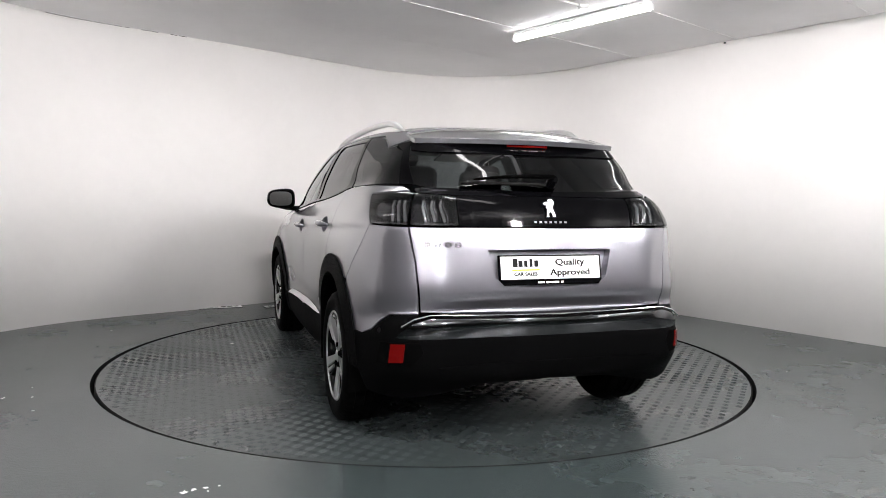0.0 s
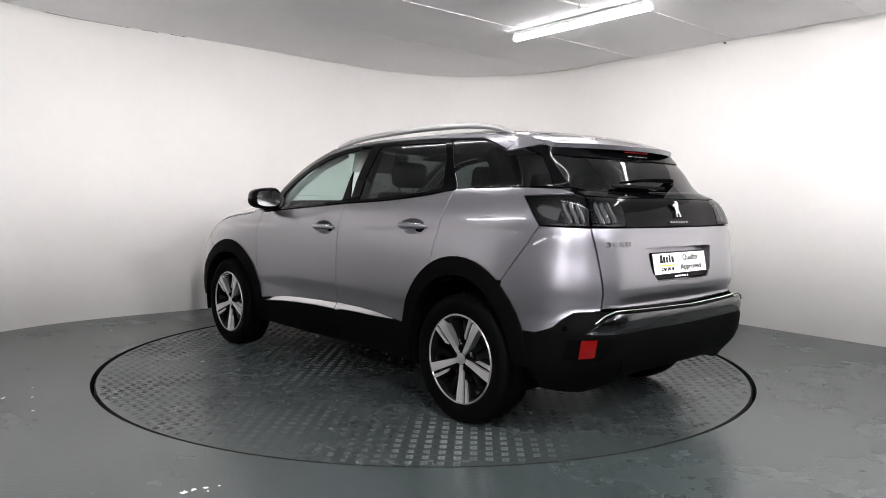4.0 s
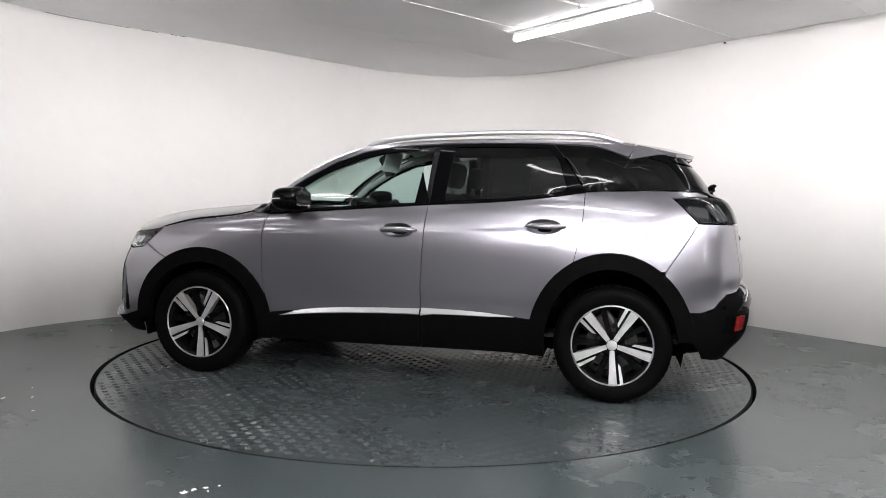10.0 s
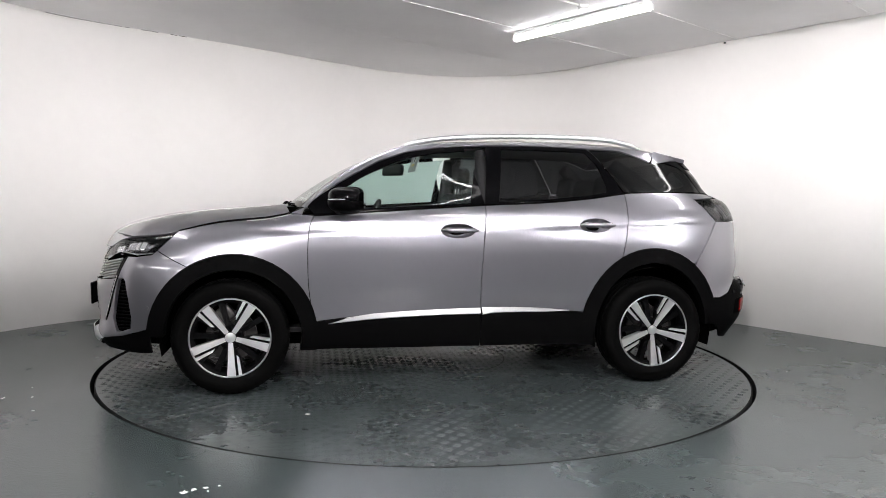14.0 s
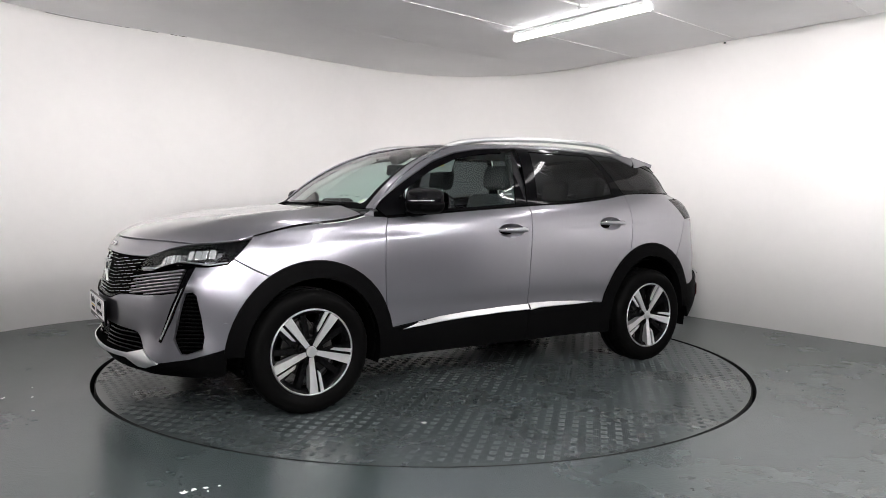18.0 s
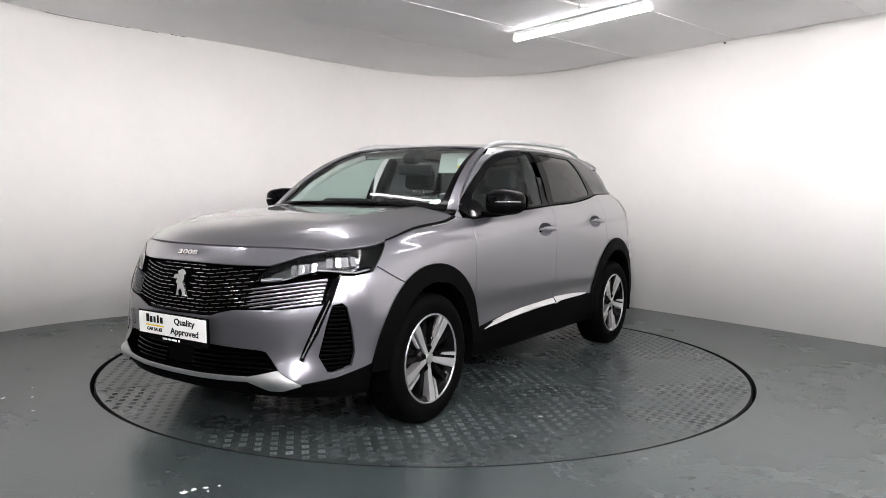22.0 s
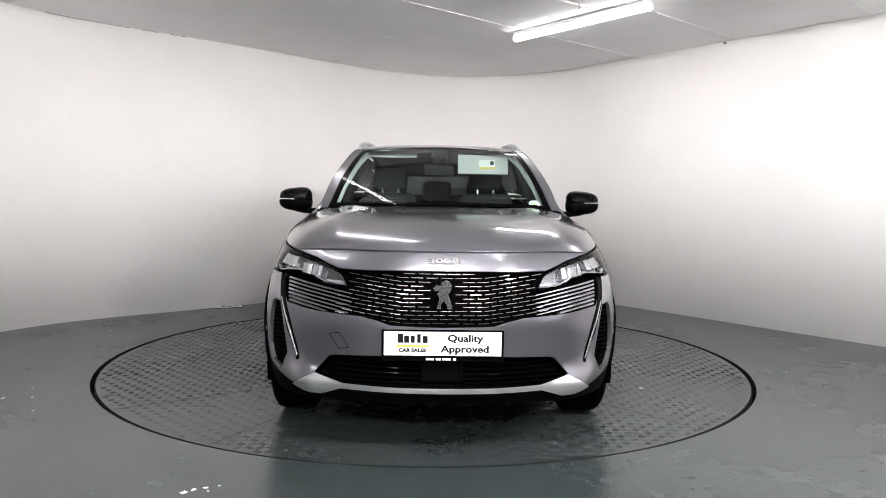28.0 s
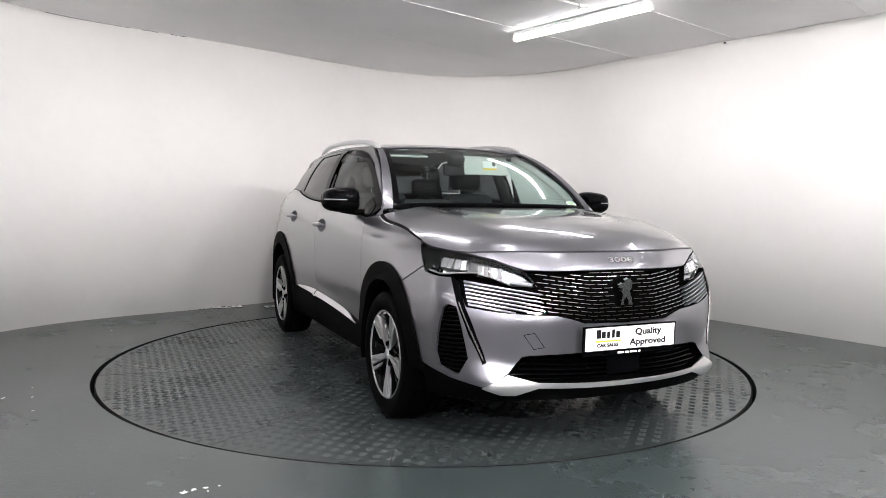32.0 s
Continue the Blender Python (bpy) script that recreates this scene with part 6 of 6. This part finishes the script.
def car_plate(m, name):
    """White dealer plate in a black holder: x right, y up, z out."""
    fr = part(name, box_bm(0.536, 0.140, 0.012, (0, -0.010, 0), 0.004), M_GLOSS, car, "white dealer plate in a black holder")
    fr.matrix_basis = m
    part("plate_face", box_bm(0.514, 0.106, 0.004, (0, 0, 0.0065), 0.001), M_PLATE, fr, "white plate face")
    at = 0.0088
    lettering("Quality", 0.030, Matrix.Translation((0.098, 0.024, at)), M_INK, fr, "word", bold=0.0012, wide=1.25)
    lettering("Approved", 0.030, Matrix.Translation((0.098, -0.024, at)), M_INK, fr, "word", bold=0.0012, wide=1.25)
    lettering("CAR SALES", 0.0155, Matrix.Translation((-0.133, -0.030, at)), M_INK, fr, "word", bold=0.0011, wide=1.15)
    # the maker's wordmark, as plain upright bars, and its yellow underline
    for i, (w, h, y) in enumerate(((0.030, 0.040, 0.022), (0.026, 0.030, 0.017), (0.020, 0.030, 0.017), (0.018, 0.038, 0.021), (0.026, 0.030, 0.017))):
        part("wordmark_bar", box_bm(w * 0.82, h, 0.0012, (-0.185 + i * 0.027, y + 0.002, at)), M_INK, fr)
    part("underline", box_bm(0.142, 0.007, 0.0012, (-0.131, -0.0105, at)), M_YELLOW, fr, "yellow underline")
    for i, w in enumerate((0.035, 0.022, 0.038, 0.012)):
        part("strip_print", box_bm(w, 0.009, 0.0012, (-0.055 + i * 0.036, -0.069, 0.0066)), M_PLATE, fr)
    return fr


car_plate(Matrix.Translation((2.272, 0, 0.551)) @ Matrix.Rotation(radians(1.5), 4, "Y") @ FRONT, "front_plate")
car_plate(Matrix.Translation((-2.080, 0, 0.868)) @ Matrix.Rotation(radians(11), 4, "Y") @ BACK, "rear_plate")
lettering("3008", 0.024, Matrix.Translation(skin([0.0], [0.902])[0] + skin_normal([0.0], [0.902])[0] * 0.004) @ Matrix.Rotation(radians(-30), 4, "Y") @ FRONT, M_CHROME, hood, "badge", depth=0.003, bold=0.0008, wide=2.2, label="chrome badge")
for i, ch in enumerate("3008"):
    y = 0.60 - 0.046 * i
    bs = s_rear(y, 0.975)
    bn = Vector(skin_normal([bs], [0.975])[0])
    bx = Vector((0, 0, 1)).cross(bn).normalized()
    by = bn.cross(bx)
    badge_m = Matrix(((bx.x, by.x, bn.x, 0), (bx.y, by.y, bn.y, 0), (bx.z, by.z, bn.z, 0), (0, 0, 0, 1)))
    lettering(ch, 0.024, Matrix.Translation(Vector(skin([bs], [0.975])[0]) + bn * 0.003) @ badge_m, M_DARKCHROME, tailgate, "badge", depth=0.003, bold=0.0003, wide=2.1, label="dark chrome badge figure")
for i in range(7):
    m = Matrix.Translation((-2.070, 0.078 - 0.026 * i, 1.080)) @ Matrix.Rotation(radians(14), 4, "Y") @ BACK
    part("letter_bar", box_bm(0.013, 0.009, 0.003, m.translation, 0, rot=m.to_3x3().to_4x4()), M_DARKCHROME, tailgate)

# ---- tailgate furniture ----
M_BRAKELIGHT = material("red_lamp", (0.45, 0.008, 0.006), 0.15, coat=0.6)
part("brake_light", bar_on_skin([(S_END - 0.13, 1.442), (S_END, 1.442), (S_END + 0.13, 1.442)], 0.013, 0.006, off=0.012), M_BRAKELIGHT, spoiler, "red high brake light")
for i, w in enumerate((0.05, 0.035, 0.06, 0.02)):
    part("sticker_print", bar_on_skin([(S_END - 0.11 + i * 0.062 - w / 2 + 0.02, 1.424), (S_END - 0.11 + i * 0.062 + w / 2 + 0.02, 1.424)], 0.008, 0.0012, off=0.006), M_LAMPIN, spoiler)
wp = skin(np.array([s_rear(y, 1.25) for y in (-0.06, 0.10, 0.22, 0.34)]), np.array([1.262, 1.268, 1.268, 1.262]))
wn = skin_normal(np.array([s_rear(0.1, 1.25)]), np.array([1.25]))[0]
part("wiper_arm", tube([tuple(p + wn * (0.052 - 0.010 * i)) for i, p in enumerate(wp)], [0.020, 0.017, 0.013, 0.008], 10, flat=0.6), M_MATT, tailgate, smooth=True)
part("wiper_pivot", cyl_bm(0.026, 0.022, 0.05, 18, Matrix.Translation(wp[0] + wn * 0.03 + np.array((0, 0, -0.010))) @ Vector(wn).to_track_quat("Z", "Y").to_matrix().to_4x4()), M_GLOSS, tailgate)
wb = skin(np.array([s_rear(y, 1.25) for y in (-0.02, 0.15, 0.30, 0.40)]), np.array([1.245, 1.250, 1.252, 1.250]))
part("wiper_blade", tube([tuple(p + wn * 0.014) for p in wb], 0.008, 8), M_RUBBER, tailgate)

# ---- front wipers and jets ----
for y0, y1 in ((-0.60, 0.02), (-0.02, 0.52)):
    pts = [(screen_at(0.012, (y + 0.75) / 1.5) + np.array((0.010, 0, 0.008))) for y in np.linspace(y0, y1, 7)]
    part("front_wiper", tube([tuple(p) for p in pts], 0.006, 8), M_MATT, windscreen)
    part("wiper_arm", tube([tuple(pts[0] + np.array((0.03, 0, -0.012))), tuple(pts[2] + np.array((0.012, 0, 0.003))), tuple(pts[3] + np.array((0.004, 0, 0.004)))], 0.009, 8), M_MATT, windscreen)

# ---- cabin ----
patch("headliner", lambda u, v: roof_at(0.02 + 0.96 * u, 0.02 + 0.96 * v) - np.array((0, 0, 0.045)), 14, 14, M_LINER, car, depth=0.0)
part("dashboard", box_bm(0.42, 1.36, 0.30, (0.70, 0, 0.945), 0.06), M_DASH, car)
part("dash_top", box_bm(0.34, 1.40, 0.05, (0.80, 0, 1.085), 0.02), M_DASH, car)
part("instrument_binnacle", box_bm(0.12, 0.34, 0.09, (0.62, -0.36, 1.135), 0.03), M_DASH, car)
part("centre_screen", box_bm(0.02, 0.25, 0.12, (0.52, -0.03, 1.10), 0.006, rot=Matrix.Rotation(radians(-15), 4, "Y")), M_GLOSS, car)
st = bmesh.new()
n1, n2 = 32, 10
rg = [[st.verts.new((0.017 * math.sin(b * math.tau / n2), (0.172 + 0.017 * math.cos(b * math.tau / n2)) * math.cos(a * math.tau / n1), (0.155 + 0.017 * math.cos(b * math.tau / n2)) * math.sin(a * math.tau / n1))) for b in range(n2)] for a in range(n1)]
for a in range(n1):
    for b in range(n2):
        st.faces.new((rg[a][b], rg[(a + 1) % n1][b], rg[(a + 1) % n1][(b + 1) % n2], rg[a][(b + 1) % n2]))
bmesh.ops.recalc_face_normals(st, faces=st.faces)
box_bm(0.03, 0.14, 0.10, (0.02, 0, 0), 0.02, bm=st)
box_bm(0.02, 0.32, 0.03, (0.02, 0, 0), 0.008, bm=st)
sw = part("steering_wheel", st, M_DASH, car, smooth=True)
sw.matrix_basis = pose(0.42, -0.36, 1.02, 0, -24, 0)


def car_seat(x, y, wide, back_h, head=True):
    base = part("seat", box_bm(0.50, wide, 0.18, (x + 0.16, y, 0.60), 0.06, segs=3), M_SEAT, car, smooth=True)
    bk = box_bm(0.16, wide, back_h, (0, 0, back_h / 2), 0.06, segs=3)
    for v in bk.verts:
        k = v.co.z / back_h
        v.co.y *= 1 - 0.22 * max(0, k - 0.55) / 0.45
    bk.transform(pose(x - 0.08, y, 0.62, 0, -14, 0))
    part("backrest", bk, M_SEAT, base, smooth=True)
    if head:
        h = box_bm(0.10, 0.26, 0.17, (0, 0, 0), 0.045, segs=3)
        h.transform(pose(x - 0.10 - 0.27 * (back_h + 0.08) * 0.9, y, 0.62 + back_h + 0.10, 0, -10, 0))
        part("headrest", h, M_SEAT, base, smooth=True)
        for q in (-0.06, 0.06):
            part("headrest_post", cyl_bm(0.006, 0.006, 0.12, 8, pose(x - 0.09 - 0.26 * (back_h + 0.02) * 0.9, y + q, 0.62 + back_h + 0.0, 0, -12, 0)), M_CHROME, base)


car_seat(-0.02, 0.37, 0.50, 0.62)
car_seat(-0.02, -0.37, 0.50, 0.62)
car_seat(-0.92, 0.40, 0.44, 0.56)
car_seat(-0.92, -0.40, 0.44, 0.56)
car_seat(-0.92, 0.0, 0.36, 0.54)
part("cabin_floor", box_bm(2.9, 1.44, 0.03, (-0.45, 0, 0.36)), M_DASH, car)
part("parcel_shelf", box_bm(0.55, 1.20, 0.03, (-1.55, 0, 1.06), 0.01), M_DASH, car)
for sg in (1, -1):
    bp = [skin([s_x(-0.22, z) * sg], [z])[0] - np.array((0, sg * 0.085, 0)) for z in (1.12, 1.3, 1.44, 1.49)]
    part("pillar_trim", tube([tuple(p) for p in bp], [0.055, 0.045, 0.038, 0.035], 8), M_DASH, car, smooth=True)
    cp = [skin([s_x(x, z) * sg], [z])[0] - np.array((-0.10, sg * 0.14, 0.02)) for x, z in ((-1.55, 1.20), (-1.42, 1.34), (-1.28, 1.46))]
    part("rear_pillar_trim", tube([tuple(p) for p in cp], [0.07, 0.06, 0.05], 8), M_DASH, car, smooth=True)
    ap = [screen_at(u, 0.5 + sg * 0.455) + np.array((-0.045, 0, -0.035)) for u in (0.02, 0.35, 0.7, 0.98)]
    part("screen_pillar_trim", tube([tuple(p) for p in ap], 0.024, 8), M_LINER, car, smooth=True)
im = part("cabin_mirror", box_bm(0.03, 0.24, 0.078, (0, 0, 0), 0.014), M_DASH, car)
part("mirror_glass", box_bm(0.004, 0.22, 0.06, (-0.0155, 0, 0), 0.001), M_SATIN, im, "mirror glass")
im.matrix_basis = pose(0.29, 0.0, 1.385, 0, -8, 30)
part("mirror_mount", box_bm(0.13, 0.12, 0.07, (0.30, 0, 1.475), 0.02, rot=Matrix.Rotation(radians(28), 4, "Y")), M_DASH, car)
visor = part("sun_visor", box_bm(0.012, 0.36, 0.145, (0, 0, 0), 0.005), M_LINER, car, "pale sun visor folded down")
visor.matrix_basis = pose(0.175, 0.315, 1.435, 0, -16, 0)
part("visor_sticker", box_bm(0.002, 0.115, 0.052, (0.0075, 0.03, 0.005)), M_PLATE, visor, "white warning sticker")
part("sticker_stripe", box_bm(0.002, 0.115, 0.014, (0.0078, 0.03, -0.028)), M_YELLOW, visor)
part("sticker_ring", cyl_bm(0.016, 0.016, 0.002, 18, pose(0.0088, 0.065, 0.010, 0, 90, 0)), M_INK, visor)
visor2 = part("sun_visor", box_bm(0.20, 0.36, 0.014, (0, 0, 0), 0.005), M_LINER, car)
visor2.matrix_basis = pose(0.10, -0.34, 1.500, 0, 12, 0)
# paper disc and strip stuck inside the screen
dp = screen_at(0.085, 0.905) + np.array((-0.004, 0, -0.006))
tiltm = Vector((0.5, 0, 0.85)).to_track_quat("Z", "Y").to_matrix().to_4x4()
part("screen_sticker", cyl_bm(0.036, 0.036, 0.001, 24, Matrix.Translation(dp) @ tiltm), M_PLATE, windscreen, "round paper sticker")
part("sticker_centre", cyl_bm(0.020, 0.020, 0.001, 24, Matrix.Translation(dp + np.array((0.0015, 0, 0.0025))) @ tiltm), M_GREENPRINT, windscreen)
for i, w in enumerate((0.03, 0.05, 0.025, 0.06)):
    p = screen_at(0.13, 0.735 + i * 0.040) + np.array((-0.003, 0, -0.004))
    part("strip_print", box_bm(0.008, w, 0.001, p, 0, rot=Matrix.Rotation(radians(30), 4, "Y")), M_FAINT, windscreen)
part("screen_label", box_bm(0.02, 0.075, 0.001, screen_at(0.945, 0.17) + np.array((-0.003, 0, -0.004)), 0, rot=Matrix.Rotation(radians(30), 4, "Y")), M_PLATE, windscreen)


def motions():
    rows_car, rows_disc = [], []
    for i in range(0, 65):
        t = i * 0.5
        turn = Matrix.Rotation(radians(SPIN_0 + SPIN_RATE * t), 4, "Z")
        rows_disc.append((t, turn))
        rows_car.append((t, turn @ Matrix.Translation((CAR_OFF[0], CAR_OFF[1], 0))))
    walk(turntable, rows_disc)
    walk(car, rows_car)


motions()
